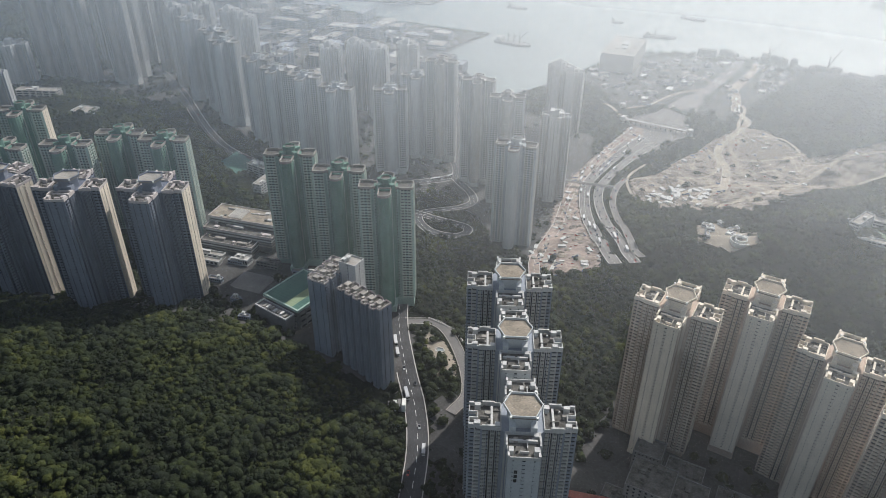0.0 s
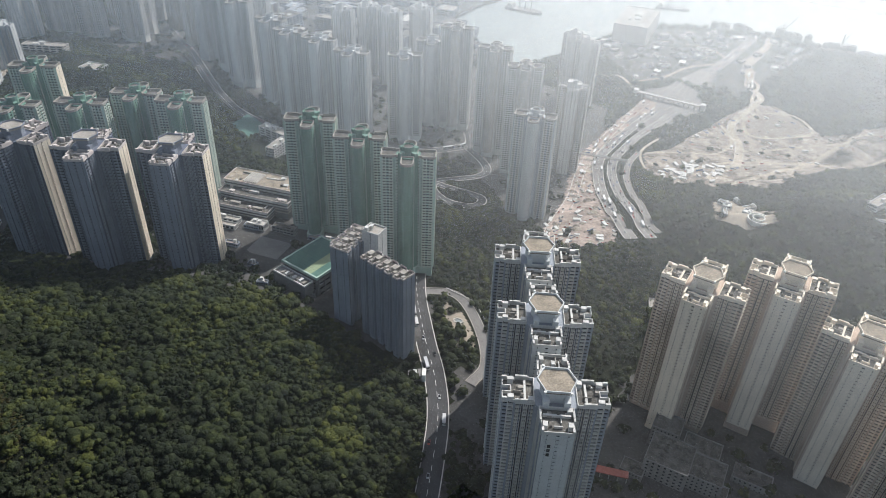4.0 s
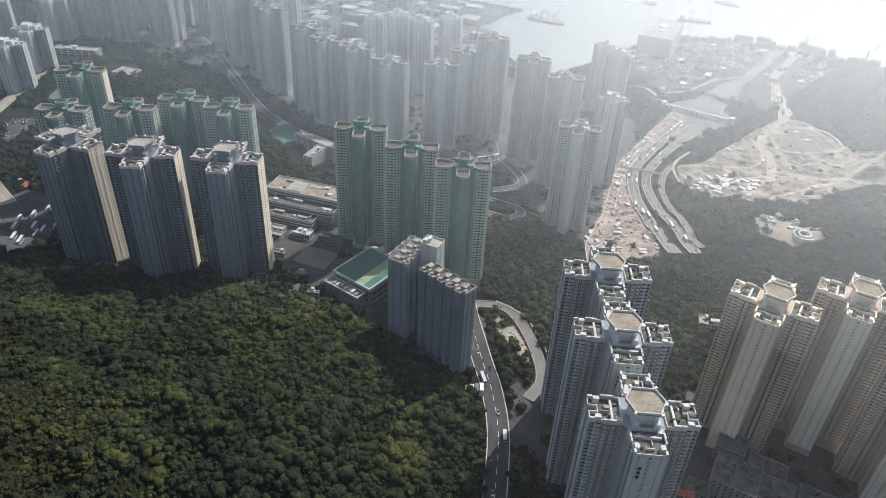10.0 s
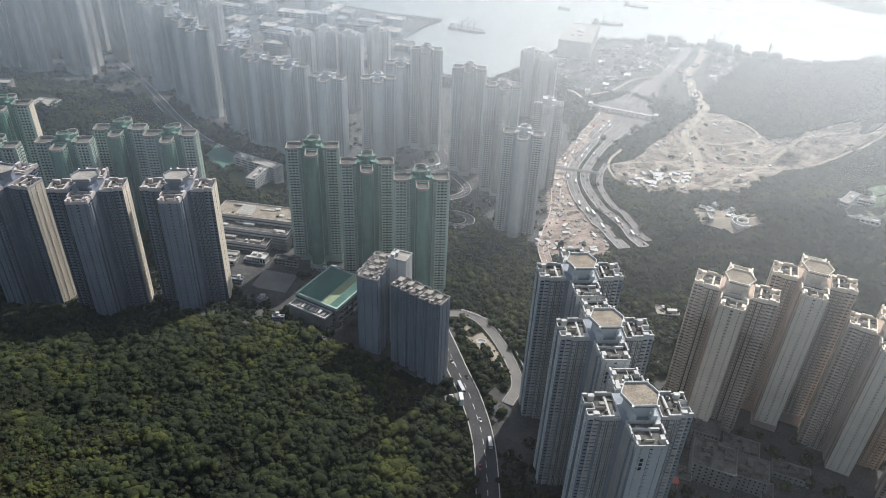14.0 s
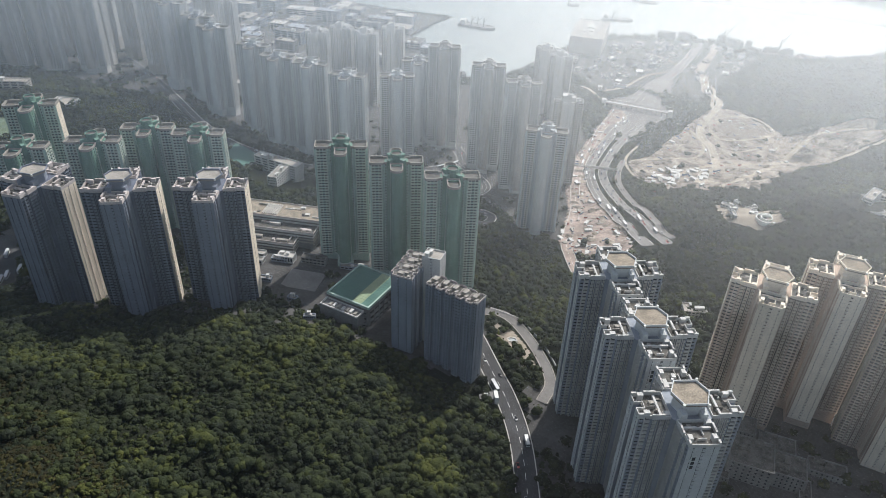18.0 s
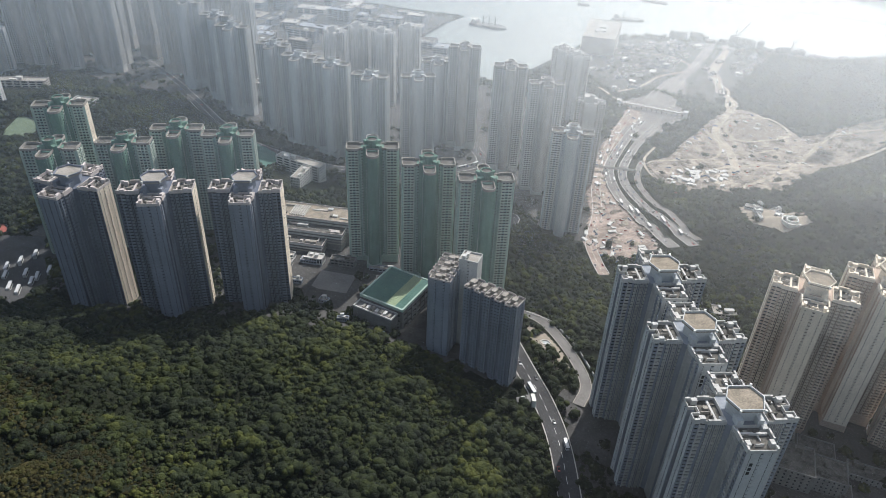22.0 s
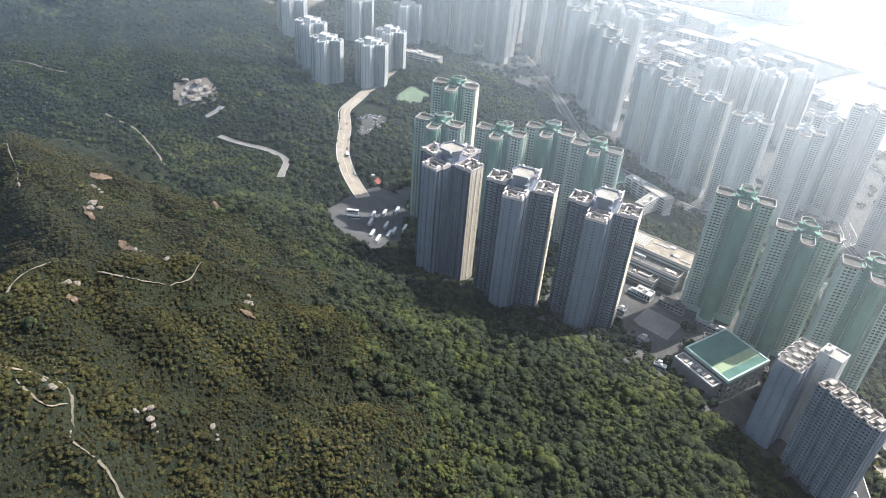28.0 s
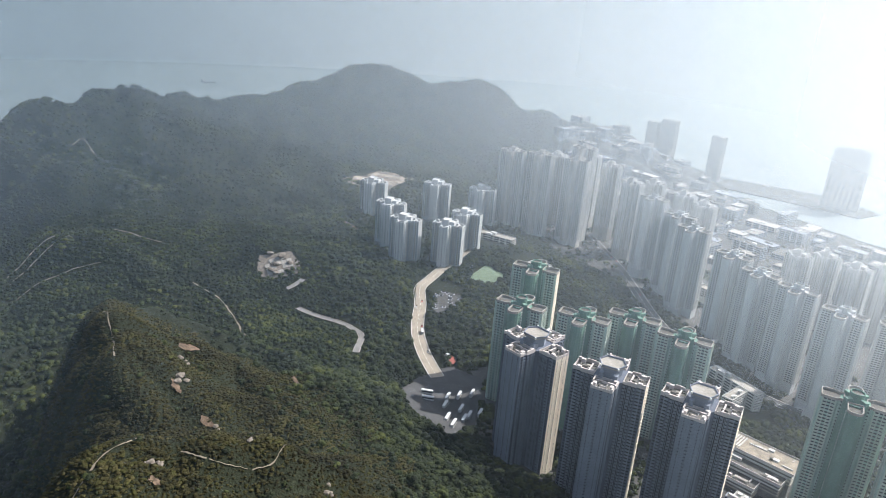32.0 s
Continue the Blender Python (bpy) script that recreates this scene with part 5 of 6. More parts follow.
first = crane(pose(-522, 1704, SEA + 0.2, 0, 0, 40) @ Matrix.Scale(1.1, 4))
copy_thing(first, pose(-395, 1716, SEA + 0.2, 0, 0, 60) @ Matrix.Scale(1.0, 4))
for i in range(22):
    rq = random.Random(i + 400)
    x = -640 + i * 17 + rq.uniform(-6, 6)
    y = float(shore_y(x)) - rq.uniform(6, 34)
    z = max(ground_z(x, y), SEA + 4)
    block("quay_shed", pose(x, y, z, 0, 0, rq.uniform(-25, 25)), rq.uniform(10, 26), rq.uniform(8, 14), rq.choice((1, 1, 2, 3)), M_DARKWALL, "dark shed on the quay against the glare", "shed", "quay sheds", storey=5, units=1, seed=i, pattern=[("s", 1)])
    CLEAR.append((x, y, 15))


def ship(at, long, wide, label, gear):
    t = thing("ship", at, label, "ship", "ships in the harbour")
    hull = Soup()
    outline = [(-long / 2, -wide * 0.42), (-long * 0.42, -wide / 2), (long * 0.3, -wide / 2), (long * 0.45, -wide * 0.25), (long / 2, 0), (long * 0.45, wide * 0.25), (long * 0.3, wide / 2), (-long * 0.42, wide / 2), (-long / 2, wide * 0.42)]
    hull.prism(outline, -2, 4.5)
    part("hull", hull, M_DARKWALL, t)
    deck = Soup()
    outline_parapet(deck, outline, 4.5, 1.2, 0.5)
    part("bulwark", deck, M_DARKWALL, t)
    house = Soup()
    house.box(-long * 0.44, -long * 0.3, -wide * 0.35, wide * 0.35, 4.5, 13)
    house.box(-long * 0.42, -long * 0.33, -wide * 0.42, wide * 0.42, 13, 15.5)
    part("deckhouse", house, M_PALE, t)
    for k in range(gear):
        g = Soup()
        x = -long * 0.15 + k * long * 0.5 / max(1, gear)
        g.box(x - 1, x + 1, -1, 1, 4.5, 26)
        g.box(0, 26, -0.6, 0.6, -0.6, 0.6, pose(x, 0, 14, 0, -48, 20 * k))
        part("cargo_gear", g, M_DARKWALL, t)
    return t


ship(pose(-1032, 1405, SEA, 0, 0, 10), 95, 26, "dark crane barge moored in the bay", 3)
ship(pose(-793, 1700, SEA, 0, 0, 25), 80, 18, "dark coaster lying off the quay", 1)
ship(pose(-945, 1754, SEA, 0, 0, 15), 34, 10, "small dark harbour craft", 0)
ship(pose(-809, 1926, SEA, 0, 0, 5), 70, 16, "low dark barge at anchor", 0)
ship(pose(-1240, 1700, SEA, 0, 0, 12), 60, 16, "low dark barge in hazy water", 1)
ship(pose(-3700, 60, SEA, 0, 0, 80), 70, 16, "faint ship on the far water", 0)

# ---- the little park by the estate road ----
drape("pavement_park", [(-345, 352), (-326, 360), (-298, 345), (-282, 330), (-292, 318), (-318, 336)], M_CONCRETE, "pale paved terraces of a small roadside park", step=2, lift=0.9)
pond = thing("pond", pose(-313, 344, ground_z(-313, 344) + 0.8, 0, 0, 20), "hexagonal stone-rimmed pond in a roadside park", "pond")
hexa = [(5 * math.cos(radians(60 * i)), 3.6 * math.sin(radians(60 * i))) for i in range(6)]
rim = Soup()
outline_parapet(rim, hexa, -1, 2.2, 0.9)
part("rim", rim, M_KERB, pond)
pool = Soup()
pool.prism([(x * 0.85, y * 0.85) for x, y in hexa], -1, 0.5)
part("pool", pool, M_WATER, pond)
for i, (x0, y0, x1, y1) in enumerate(((-352, 372, -322, 376), (-318, 374, -290, 360), (-288, 358, -264, 338))):
    wall = Soup()
    n = 5
    for k in range(n):
        ax, ay = x0 + (x1 - x0) * k / n, y0 + (y1 - y0) * k / n
        bx, by = x0 + (x1 - x0) * (k + 1) / n, y0 + (y1 - y0) * (k + 1) / n
        m = Matrix.Translation(((ax + bx) / 2, (ay + by) / 2, ground_z((ax + bx) / 2, (ay + by) / 2))) @ Matrix.Rotation(math.atan2(by - ay, bx - ax), 4, "Z")
        h = math.dist((ax, ay), (bx, by)) / 2
        wall.box(-h, h, -0.4, 0.4, -3, 2.6, m)
    tagged(new("retaining_wall", wall.mesh("retaining_wall", M_KERB)), "low pale concrete retaining wall beside the road", "wall", "roadside walls")
CLEAR.append((-313, 344, 10))
steps_at = thing("terrace_house", pose(-290, 270, ground_z(-290, 270), 0, 0, 40), "small terraced pump house with pale roof slabs", "building")
for i in range(4):
    st = Soup()
    st.box(-7 + i * 3.6, -4 + i * 3.6, -4, 4, -4, 2.5 + i * 1.1)
    part("roof_slab", st, M_MARK if i % 2 else M_DARKWALL, steps_at)

# ---- spoil heaps and tracks on the building site ----
def heap(x, y, w, h, seed):
    rr = random.Random(seed)
    ring = 10
    s = Soup()
    pts = []
    for lvl, (f, z) in enumerate(((1.0, -1.0), (0.62, 0.55), (0.22, 0.95))):
        pts.append([(w * f * (1 + rr.uniform(-0.18, 0.18)) * math.cos(2 * math.pi * i / ring), w * f * (1 + rr.uniform(-0.18, 0.18)) * math.sin(2 * math.pi * i / ring), h * (z + rr.uniform(-0.06, 0.06))) for i in range(ring)])
    for a, b in zip(pts, pts[1:]):
        for i in range(ring):
            j = (i + 1) % ring
            s.quad(a[i], a[j], b[j], b[i])
    s.poly(pts[-1])
    ob = tagged(new("spoil_heap", s.mesh("spoil_heap", rr.choice((M_EARTH2, M_EARTH, M_ROCK)))), "heap of pale dug earth on the building site", "spoil heap", "spoil heaps")
    ob.matrix_basis = pose(x, y, ground_z(x, y) + 0.3)


made = 0
while made < 150:
    x, y = (r.uniform(-450, -150), r.uniform(800, 1260)) if made < 100 else (r.uniform(-550, -290), r.uniform(545, 900))
    if bool(inside(x, y, SITE if made < 100 else WORKS)):
        heap(x, y, r.uniform(2.5, 9), r.uniform(1.0, 3.4), made)
        made += 1
for pts, width in (
    ([(-278, 832), (-251, 903), (-238, 1000), (-238, 1089), (-223, 1201), (-190, 1225), (-150, 1240)], 13),
    ([(-330, 800), (-345, 860), (-330, 930), (-300, 975), (-255, 1010), (-215, 1080)], 8),
    ([(-420, 890), (-385, 940), (-350, 985), (-360, 1060), (-400, 1110)], 7),
    ([(-300, 965), (-330, 1020), (-300, 1080), (-262, 1140), (-225, 1190)], 7),
    ([(-380, 1190), (-366, 1215), (-326, 1240), (-281, 1200), (-290, 1160), (-342, 1105), (-378, 1150), (-380, 1190)], 9),
    ([(-600, 1180), (-575, 1240), (-566, 1330), (-530, 1420), (-600, 1470), (-680, 1440)], 9),
    ([(-700, 1120), (-640, 1180), (-590, 1150), (-560, 1140)], 9),
    ([(-394, 835), (-420, 870), (-432, 905), (-437, 960)], 6),
    ([(-494, 1516), (-473, 1383), (-430, 1340), (-405, 1250), (-371, 1206)], 10),
    ([(-190, 1100), (-165, 1150), (-130, 1190), (-95, 1240)], 8),
):
    line = smooth_line([(x, y, 0) for x, y in pts])
    LINES["track%d" % len(LINES)] = (line, width)
    tagged(new("road_track", ribbon(line, 0, width * 0.65, 1.1).mesh("road_track", M_EARTH2)), "dusty haul road across the building site", "road", kind="structure")

block("pavilion_block", pose(-104, 775, ground_z(-104, 775), 0, 0, 80), 34, 10, 2, M_WHITE, "white flat-roofed clubhouse beside a lawn", group="clubhouse wings", units=1, seed=21)
block("pavilion_block", pose(-82, 758, ground_z(-82, 758), 0, 0, 12), 30, 9, 1, M_WHITE, "white flat-roofed clubhouse wing beside a lawn", group="clubhouse wings", units=1, seed=22)
CLEAR += [(-104, 775, 19), (-82, 758, 18)]
isle = Soup()
for a, b, h in ((0, 1, 9), (0.12, 0.82, 16), (0.3, 0.6, 21)):
    isle.prism([(150 * (0.55 + b * 0.45) * b * math.cos(radians(20 * i)) + 12 * math.sin(i * 2.1), 62 * b * math.sin(radians(20 * i)) + 9 * math.sin(i * 1.3)) for i in range(18)], -20, h)
ob = tagged(new("island", isle.mesh("island", M_SOIL)), "low dark wooded islet out in the glare", "island", kind="structure")
ob.matrix_basis = pose(-340, 2430, SEA, 0, 0, 165)

# ---- hill paths and rocks ----
PATHS = (
    [(-384, -190), (-388, -182), (-396, -175), (-414, -172), (-436, -173), (-460, -171), (-476, -166), (-491, -161), (-503, -153), (-517, -142)],
    [(-370, -127), (-382, -131), (-394, -141), (-404, -141), (-416, -140), (-423, -145), (-424, -160), (-436, -168), (-446, -174)],
    [(-410, -141), (-407, -148), (-412, -154), (-418, -157)],
    [(-505, -125), (-495, -113), (-494, -100), (-498, -84), (-508, -76), (-530, -66), (-544, -59)],
    [(-674, -169), (-655, -165), (-642, -163), (-620, -160), (-601, -159)],
)


def worn_path(pts, width, mat, label, gaps=-1.65, category="path"):
    """A trodden line: it wanders, swells and breaks off."""
    line = smooth_line([(x, y, 0) for x, y in pts], 1.2)
    for i, p in enumerate(line):
        p.x += 0.4 * math.sin(i * 0.25 + p.y * 0.1) + 0.15 * math.sin(i * 1.7)
        p.y += 0.4 * math.cos(i * 0.27 + p.x * 0.1) + 0.15 * math.cos(i * 1.9)
    LINES["path%d" % len(LINES)] = (line, width * 0.5)
    soup = Soup()
    for i in range(len(line) - 1):
        if math.sin(i * 1.3) + math.sin(i * 0.37) > gaps:
            ribbon(line[i : i + 2], 0, width * (1 + 0.35 * math.sin(i * 0.7) + 0.3 * math.sin(i * 0.23)), 0.6, soup=soup)
    tagged(new("footpath", soup.mesh("footpath", mat)), label, category, kind="structure")


for pts in PATHS:
    worn_path(pts, 0.8, M_PATH, "worn pale footpath over the scrubby ridge")
for pts in ([(-1058, -306), (-1107, -269), (-1135, -218), (-1120, -177), (-1103, -137)], [(-1081, -309), (-1145, -263), (-1160, -219)], [(-1018, -300), (-1050, -253), (-1052, -205)], [(-1383, -261), (-1400, -246), (-1383, -231)], [(-1026, -108), (-989, -80), (-957, -68), (-927, -60), (-880, -60), (-829, -62)]):
    worn_path(pts, 1.6, M_PATH, "drained terrace line cut along the far hillside", gaps=-1.7)
M_REDEARTH = material("red_earth", (0.11, 0.078, 0.055), 0.95, vary=0.6, scale=0.12, fine=0.6, bump=0.5)
for i, (x, y, w, h) in enumerate(((-672, -117, 14, 8), (-590, -126, 9, 4), (-572, -109, 9, 4), (-479, -136, 6, 4), (-673, -40, 9, 4), (-483, -56, 7, 4), (-541, -108, 10, 6), (-1240, 140, 34, 9))):
    rr = random.Random(i)
    turn = rr.uniform(0.3, 1.3)
    ring = []
    for k in range(12):
        a, q = 2 * math.pi * k / 12, rr.uniform(0.6, 1.15)
        u, v = 0.62 * w * q * math.cos(a), 0.62 * h * q * math.sin(a)
        ring.append((x + u * math.cos(turn) - v * math.sin(turn), y + u * math.sin(turn) + v * math.cos(turn)))
    drape("ground_slip", ring, M_REDEARTH, "bare reddish soil of a small slip in the scrub", step=0.6, lift=1.3, category="earth")
    for k in range(4):
        CLEAR.append((x + (k - 1.5) * w * 0.3 * math.cos(turn), y + (k - 1.5) * w * 0.3 * math.sin(turn), h * 0.32))


def boulder(x, y, size, seed):
    bm = bmesh.new()
    bmesh.ops.create_icosphere(bm, subdivisions=2, radius=0.5)
    rr = random.Random(seed)
    off = Vector((rr.uniform(0, 50), rr.uniform(0, 50), 0))
    for v in bm.verts:
        v.co *= 1 + 0.5 * noise.noise(v.co * 2.2 + off)
        v.co.z *= 0.6
    me = bpy.data.meshes.new("boulder")
    bm.to_mesh(me)
    bm.free()
    me.materials.append(M_ROCK)
    ob = tagged(new("boulder", me), "pale weathered granite boulder in hillside scrub", "rock", "hillside boulders")
    ob.matrix_basis = pose(x, y, ground_z(x, y) + size * 0.3 + 0.8, 0, 0, rr.uniform(0, 360)) @ Matrix.Diagonal((size, size * rr.uniform(0.6, 1), size * 0.8, 1))
    CLEAR.append((x, y, size * 0.55))


for i, (cx, cy, n, spread, size) in enumerate(((-406, -115, 8, 6, 2.6), (-415, -146, 5, 4, 2.2), (-600, -121, 5, 8, 4), (-566, -108, 5, 7, 4), (-499, -52, 5, 6, 3), (-496, -138, 4, 6, 3), (-650, -122, 4, 8, 4), (-404, -87, 3, 4, 2.6), (-520, -92, 3, 4, 2.4), (-1062, 2, 12, 22, 9))):
    for k in range(n):
        rr = random.Random(i * 31 + k)
        boulder(cx + rr.uniform(-1, 1) * spread, cy + rr.uniform(-1, 1) * spread * 0.7, size * rr.uniform(0.5, 1.5), i * 31 + k)
drape("ground_quarry", [(-1086, -20), (-1076, 20), (-1050, 28), (-1030, 22), (-1036, -18), (-1060, -26)], M_ROCK, "bare rock slope cut into the hillside", step=1.5, lift=1.2, category="rock face")
corners = [Vector(c) for c in ((-1073, -16), (-1071, 18), (-1038, 20), (-1042, -14))]
facing = thing("slope_facing", pose(0, 0, 0), "pale stone panels facing a cut slope in rows", "slope facing")
for i in range(4):
    for k in range(5):
        slab = Soup()
        at = []
        for u, v in ((i, k), (i + 1, k), (i + 1, k + 1), (i, k + 1)):
            u, v = (u + (0.07 if u == i else -0.07)) / 4, (v + (0.06 if v == k else -0.06)) / 5
            c = corners[0].lerp(corners[1], v).lerp(corners[3].lerp(corners[2], v), u)
            at.append((c.x, c.y, ground_z(c.x, c.y) + 2.4 + 0.5 * ((i + k) % 2)))
        slab.poly(at)
        for j in range(4):
            p, q = at[j], at[(j + 1) % 4]
            slab.quad((p[0], p[1], p[2] - 2), (q[0], q[1], q[2] - 2), q, p)
        if (i, k) not in ((0, 0), (3, 4), (0, 4)):
            part("panel", slab, M_ROOF if (i * 3 + k) % 4 else M_ROCK, facing)
CLEAR.append((-1064, 0, 24))
BROWN = [(-1441, 167), (-1536, 282), (-1492, 334), (-1400, 240)]
drape("ground_terrace", BROWN, M_EARTH, "levelled brown terraces above the white estate", lift=1.2, category="earth")
CLEAR += [(-1470, 250, 55), (-1000, 215, 26), (-222, 700, 34), (-200, 675, 26)]
drape("ground_cutting", [(-258, 728), (-240, 690), (-226, 652), (-195, 658), (-172, 680), (-188, 712), (-211, 749)], M_CONCRETE, "pale concrete service yard on a wooded slope", step=3, lift=1.2, category="paving")
for i, (x, y, w, d) in enumerate(((-240, 715, 12, 6), (-228, 690, 9, 7), (-214, 722, 16, 5), (-206, 690, 8, 8), (-222, 668, 14, 4), (-232, 735, 10, 4))):
    block("yard_shed", pose(x, y, ground_z(x, y) + 1, 0, 0, 30 * i), w, d, 1, M_WHITE, "small white shed in a service yard", "shed", "yard sheds", storey=3.2, units=1, below=4, seed=80 + i, roof=M_MARK if i % 2 else M_ROOF)
tank = thing("round_tank", pose(-190, 678, ground_z(-190, 678) + 1), "round concrete settling tank with ring walls", "tank")
for name, rad, high in (("outer_ring", 11, 2.5), ("inner_ring", 6.5, 3.5)):
    ring = Soup()
    outline_parapet(ring, [(rad * math.cos(radians(20 * i)), rad * math.sin(radians(20 * i))) for i in range(18)], -4, 4 + high, 0.9)
    part(name, ring, M_MARK, tank)
basin = Soup()
basin.prism([(10.4 * math.cos(radians(20 * i)), 10.4 * math.sin(radians(20 * i))) for i in range(18)], -4, 0.8)
part("basin", basin, M_PAVING, tank)


# ---- woods ----
rng = np.random.default_rng(7)


def crown_template(seed, lobes, tufts, leaf=1.0, full=1.0):
    """One ragged crown, about 1 across and 1 high: clumps of foliage heaped on one another, with loose sprays of leaves."""
    r = np.random.default_rng(seed)
    # a coarse clump: the twelve corners of an icosahedron are enough
    g = (1 + 5 ** 0.5) / 2
    ball = np.array([(-1, g, 0), (1, g, 0), (-1, -g, 0), (1, -g, 0), (0, -1, g), (0, 1, g), (0, -1, -g), (0, 1, -g), (g, 0, -1), (g, 0, 1), (-g, 0, -1), (-g, 0, 1)]) / (1 + g * g) ** 0.5
    tris = np.array([(0, 11, 5), (0, 5, 1), (0, 1, 7), (0, 7, 10), (0, 10, 11), (1, 5, 9), (5, 11, 4), (11, 10, 2), (10, 7, 6), (7, 1, 8), (3, 9, 4), (3, 4, 2), (3, 2, 6), (3, 6, 8), (3, 8, 9), (4, 9, 5), (2, 4, 11), (6, 2, 10), (8, 6, 7), (9, 8, 1)])
    verts, faces = [], []
    for k in range(lobes):
        a = 2 * math.pi * (k / max(1, lobes - 1) + r.uniform(-0.08, 0.08))
        out = 0.0 if k == 0 else r.uniform(0.2, 0.34)
        rad = ((0.34 if k == 0 else r.uniform(0.17, 0.27)) if lobes > 1 else 0.45) * full
        c = np.array((out * math.cos(a), out * math.sin(a), 0.55 if k == 0 else r.uniform(0.34, 0.72)))
        spin = Euler((r.uniform(0, 6), r.uniform(0, 6), r.uniform(0, 6))).to_matrix()
        spun = ball @ np.array(spin).T
        pts = spun * rad * r.uniform(0.65, 1.3, (len(ball), 1)) * np.array((1, 1, 0.9)) + c
        faces += (tris[spun[tris].mean(1)[:, 2] > -0.25] + len(verts)).tolist()
        verts += pts.tolist()
    for _ in range(tufts):
        d = r.normal(size=3)
        d[2] = abs(d[2]) * 0.9 - 0.15
        d /= np.linalg.norm(d)
        c = np.array((0, 0, 0.52)) + d * (0.3 + r.uniform(0, 0.22)) * np.array((1, 1, 0.85))
        a = np.cross(d, r.normal(size=3))
        a /= np.linalg.norm(a)
        b = np.cross(d, a) * r.uniform(0.4, 1.0) + d * r.uniform(-0.6, 0.8)
        w = r.uniform(0.07, 0.17) * leaf
        n = len(verts)
        verts += [tuple(c - a * w), tuple(c + b * w * 1.2), tuple(c + a * w * 0.9 + d * 0.03)]
        faces.append((n, n + 1, n + 2))
    return np.array(verts), np.array(faces)


def blocked(x, y, margin):
    """Where buildings, roads and yards leave no room for trees."""
    out = np.zeros(x.shape, bool)
    for cx, cy, r in CLEAR:
        out |= np.hypot(x - cx, y - cy) < r
    for line, width in LINES.values():
        pts = np.array([(p.x, p.y) for p in line])
        lo, hi = pts.min(0) - 30, pts.max(0) + 30
        near_by = (x > lo[0]) & (x < hi[0]) & (y > lo[1]) & (y < hi[1])
        if near_by.any():
            xs, ys = x[near_by], y[near_by]
            best = np.full(xs.shape, 1e9)
            for px, py in pts:
                best = np.minimum(best, (xs - px) ** 2 + (ys - py) ** 2)
            out[near_by] |= best < (width / 2 + margin) ** 2
    for poly, chance in ((SITE, 0.03), (WORKS, 0.03), (STRIP, 0.05), (LAWN, 0.03), (TERMINUS, 0.0), (PITCH, 0.0), (LOT, 0.02), (COURT, 0.0), (GREEN, 0.0)):
        out |= inside(x, y, poly) & (rng.uniform(size=x.shape) >= chance)
    return out


def scatter(x0, x1, y0, y1, spacing, keep):
    xs, ys = np.meshgrid(np.arange(x0, x1, spacing), np.arange(y0, y1, spacing))
    x = (xs + rng.uniform(-0.48, 0.48, xs.shape) * spacing).ravel()
    y = (ys + rng.uniform(-0.48, 0.48, ys.shape) * spacing).ravel()
    ok = keep(x, y) & ~blocked(x, y, spacing * 0.45) & (y < shore_y(x) - 8)
    return x[ok], y[ok]


def plant(name, x, y, size, templates, label, mat, squash=1.0, sink=0.25):
    """Sets one ragged crown at each place, joined into one wood."""
    if len(x) == 0:
        return None
    z = ground(x, y)
    turn = rng.uniform(0, 2 * math.pi, len(x))
    tall = size * squash * rng.uniform(0.8, 1.25, len(x))
    which = rng.integers(0, len(templates), len(x))
    vs, fs, n = [], [], 0
    for k, (tv, tf) in enumerate(templates):
        i = np.nonzero(which == k)[0]
        if len(i) == 0:
            continue
        c, s = np.cos(turn[i])[:, None], np.sin(turn[i])[:, None]
        px = (tv[:, 0] * c - tv[:, 1] * s) * size[i][:, None] + x[i][:, None]
        py = (tv[:, 0] * s + tv[:, 1] * c) * size[i][:, None] + y[i][:, None]
        pz = (tv[:, 2][None] - sink) * tall[i][:, None] + z[i][:, None]
        vs.append(np.stack([px, py, pz], -1).reshape(-1, 3))
        fs.append((tf[None] + (np.arange(len(i)) * len(tv))[:, None, None] + n).reshape(-1, 3))
        n += len(i) * len(tv)
    v, f = np.concatenate(vs), np.concatenate(fs)
    me = bpy.data.meshes.new(name)
    me.vertices.add(len(v))
    me.vertices.foreach_set("co", v.astype(np.float32).ravel())
    me.loops.add(f.size)
    me.loops.foreach_set("vertex_index", f.astype(np.int32).ravel())
    me.polygons.add(len(f))
    me.polygons.foreach_set("loop_start", np.arange(0, f.size, 3, dtype=np.int32))
    me.polygons.foreach_set("use_smooth", [True] * len(f))
    me.materials.append(mat)
    me.update(calc_edges=True)
    return tagged(new(name, me), label, "trees", kind="stuff")


NEAR = [crown_template(10 + i, 5, 11, 0.8, 1.05) for i in range(7)]
MID = [crown_template(30 + i, 4, 10, 1.0, 1.0) for i in range(5)]
FAR = [crown_template(50 + i, 2, 4, 1.3, 1.0) for i in range(5)]
LOW = [crown_template(70 + i, 3, 6, 1.2, 1.05) for i in range(6)]
ESTATES = [PAVED["estate"], PAVED["court"]]
CITY = [PAVED[k] for k in ("district", "far_district", "harbour", "port")]


def outside(x, y, polys, chance=0.0):
    out = np.ones(x.shape, bool)
    for p in polys:
        out &= ~inside(x, y, p)
    return out | (rng.uniform(size=x.shape) < chance)


def near_keep(x, y):
    return outside(x, y, ESTATES, 0.5)


def mid_keep(x, y):
    in_near = (x > -770) & (x < -140) & (y < 262)
    return outside(x, y, ESTATES, 0.2) & outside(x, y, CITY, 0.2) & ~in_near


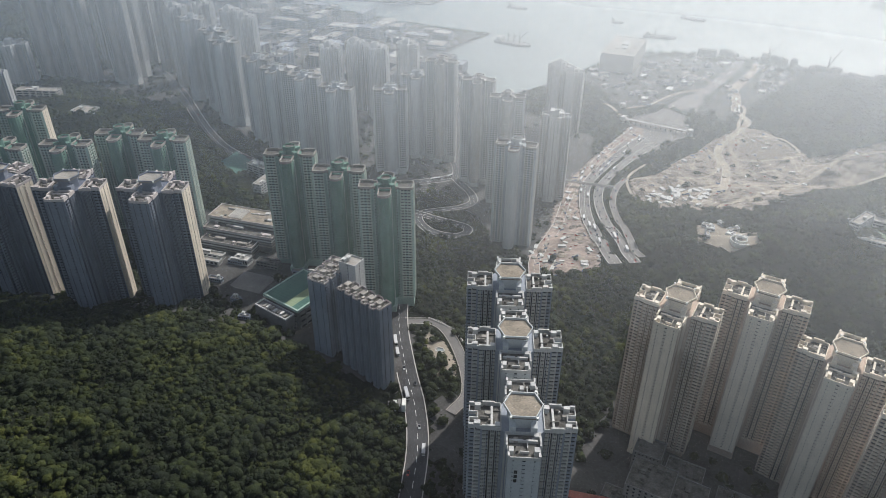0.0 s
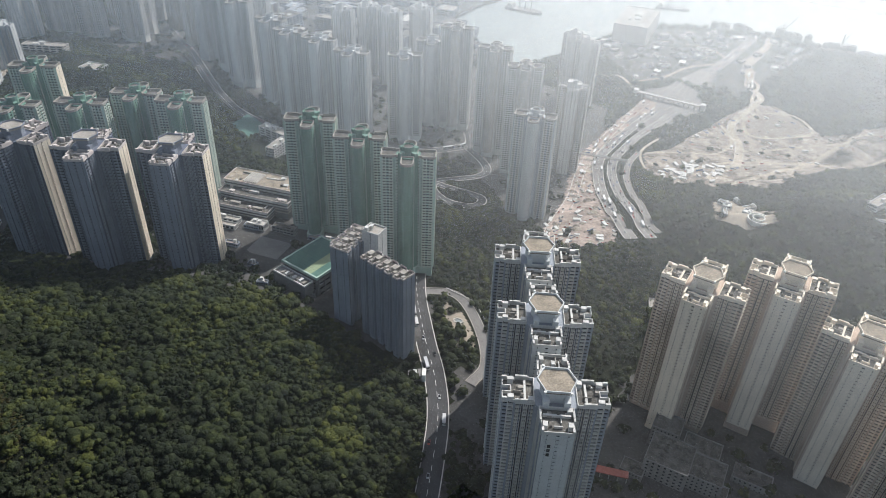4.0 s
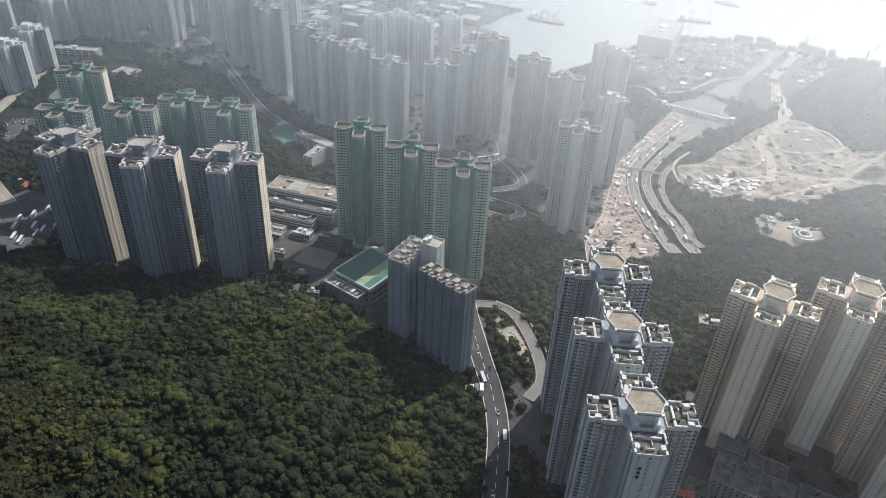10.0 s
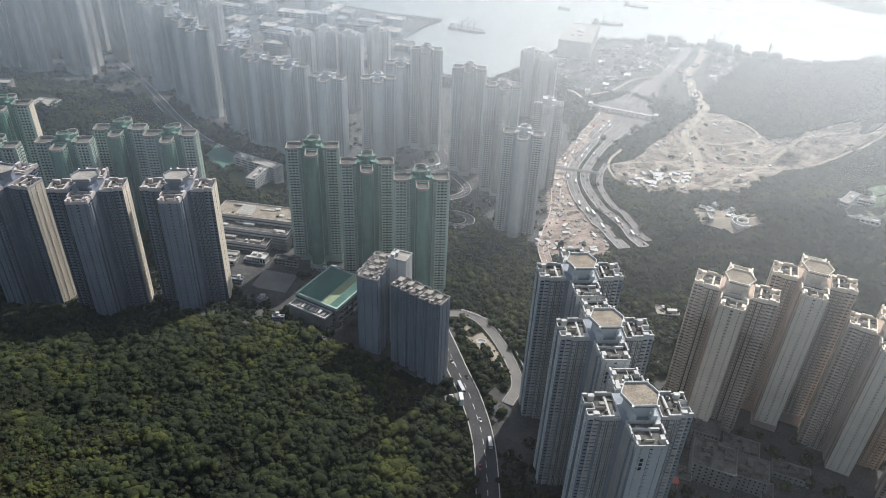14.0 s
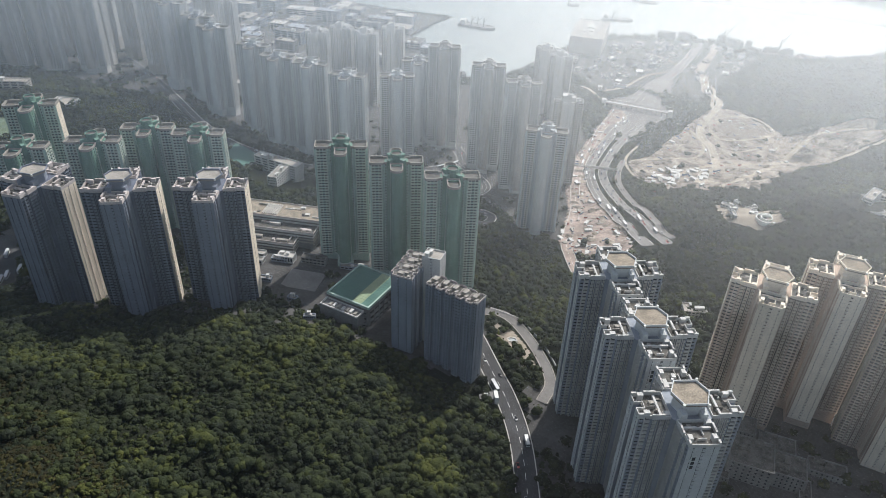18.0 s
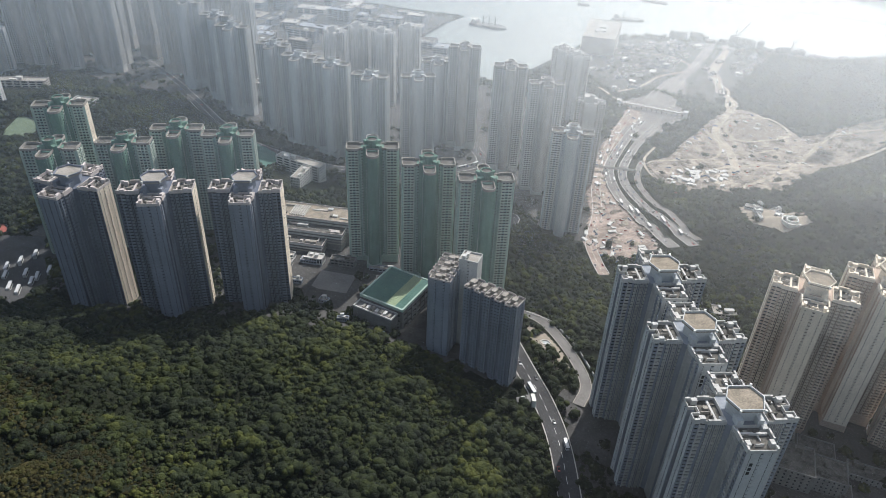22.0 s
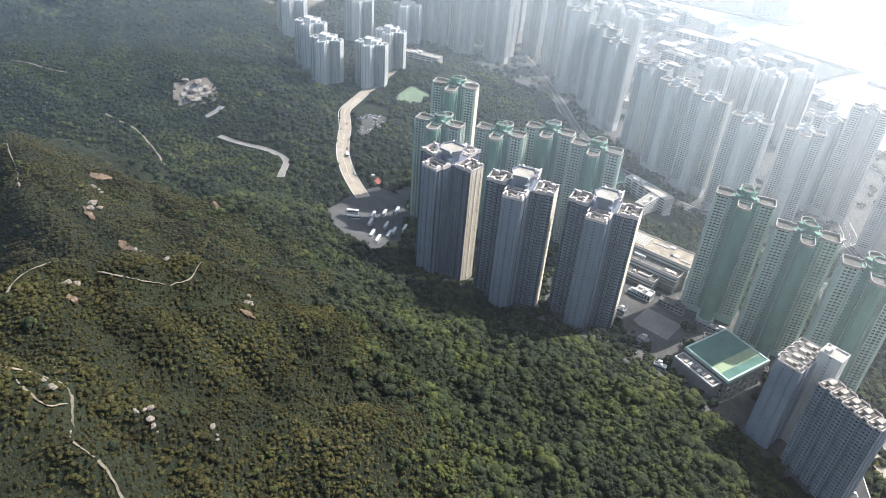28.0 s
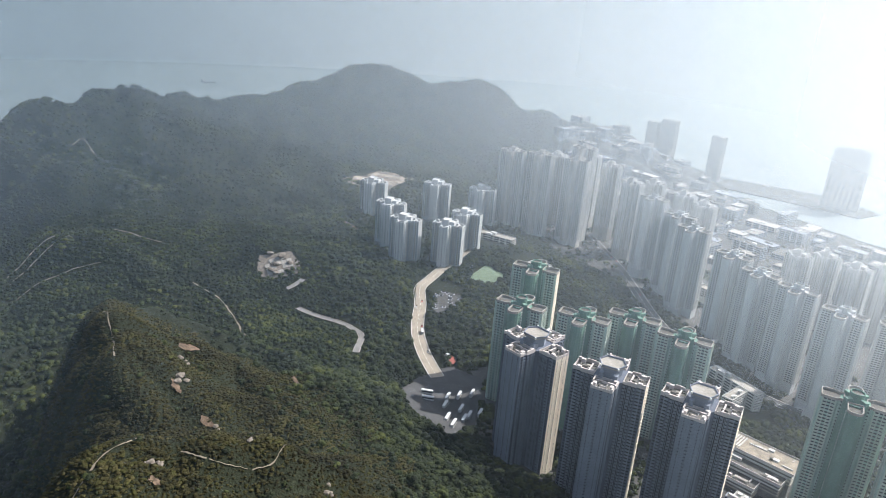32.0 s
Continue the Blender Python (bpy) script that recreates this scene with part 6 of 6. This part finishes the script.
x, y = scatter(-770, -140, -215, 262, 3.8, near_keep)
z = ground(x, y)
ok = rng.uniform(size=len(z)) < np.interp(z, (130, 170), (1, 0.1))
x, y, z = x[ok], y[ok], z[ok]
size = np.interp(z, (90, 150, 190), (7.0, 5.2, 3.5)) * (1 + 0.3 * np.sin(x / 17 + 2 * np.sin(y / 23)) * np.sin(y / 13 + x / 31)) * rng.choice((0.5, 0.75, 1.05, 1.6), len(x), p=(0.3, 0.3, 0.28, 0.12)) * rng.uniform(0.85, 1.15, len(x))
plant("hill_wood", x, y, size, NEAR, "dense subtropical wood on a steep hillside", M_LEAF, 0.8, 0.2)
x, y = scatter(-720, -290, -225, 75, 2.3, lambda x, y: ground(x, y) > 128)
plant("hill_scrub", x, y, rng.uniform(1.7, 4.2, len(x)) * (1 + 0.35 * np.sin(x / 11 + 2 * np.sin(y / 15)) * np.sin(y / 9)), LOW, "low brown-green scrub on the upper hill", M_SCRUB, 0.5, 0.16)
x, y = scatter(-1350, 130, 60, 720, 8.0, mid_keep)
plant("valley_wood", x, y, rng.uniform(7, 13, len(x)), MID, "dark green trees filling the slopes between estates", M_LEAF)
x, y = scatter(-770, 330, 720, 1640, 10, lambda x, y: outside(x, y, CITY, 0.05))
plant("coast_wood", x, y, rng.uniform(9, 16, len(x)), MID[:2], "trees on the coastal hill beyond the highway", M_LEAF, 0.8)
def hills(x, y):
    return outside(x, y, CITY, 0.04) & ~((x > -1350) & (y > 60) & (y < 720))


x, y = scatter(-1250, -770, -460, 60, 5.6, lambda x, y: hills(x, y) & ~((x > -960) & (y < -215)))
plant("slope_wood", x, y, rng.uniform(5, 10, len(x)), FAR, "green woodland in the valley behind the ridge", M_LEAF, 0.8)
x, y = scatter(-2450, -770, -620, 1150, 9.5, lambda x, y: hills(x, y) & ~((x > -1250) & (y > -460) & (y < 60)) & ~((x > -960) & (y < -215)))
plant("far_wood", x, y, rng.uniform(8, 15, len(x)), FAR, "unbroken green woodland on the far hills", M_LEAF, 0.75)
x, y = scatter(-140, 130, -300, 300, 8.0, near_keep)
plant("east_wood", x, y, rng.uniform(6, 12, len(x)), FAR, "green woodland running on below the flight line", M_LEAF, 0.8)
x, y = scatter(-960, -140, -720, -215, 8.5, lambda x, y: x > -2000)
plant("south_wood", x, y, rng.uniform(7, 13, len(x)), FAR, "dark woodland on the shaded side of the ridge", M_LEAF, 0.8)
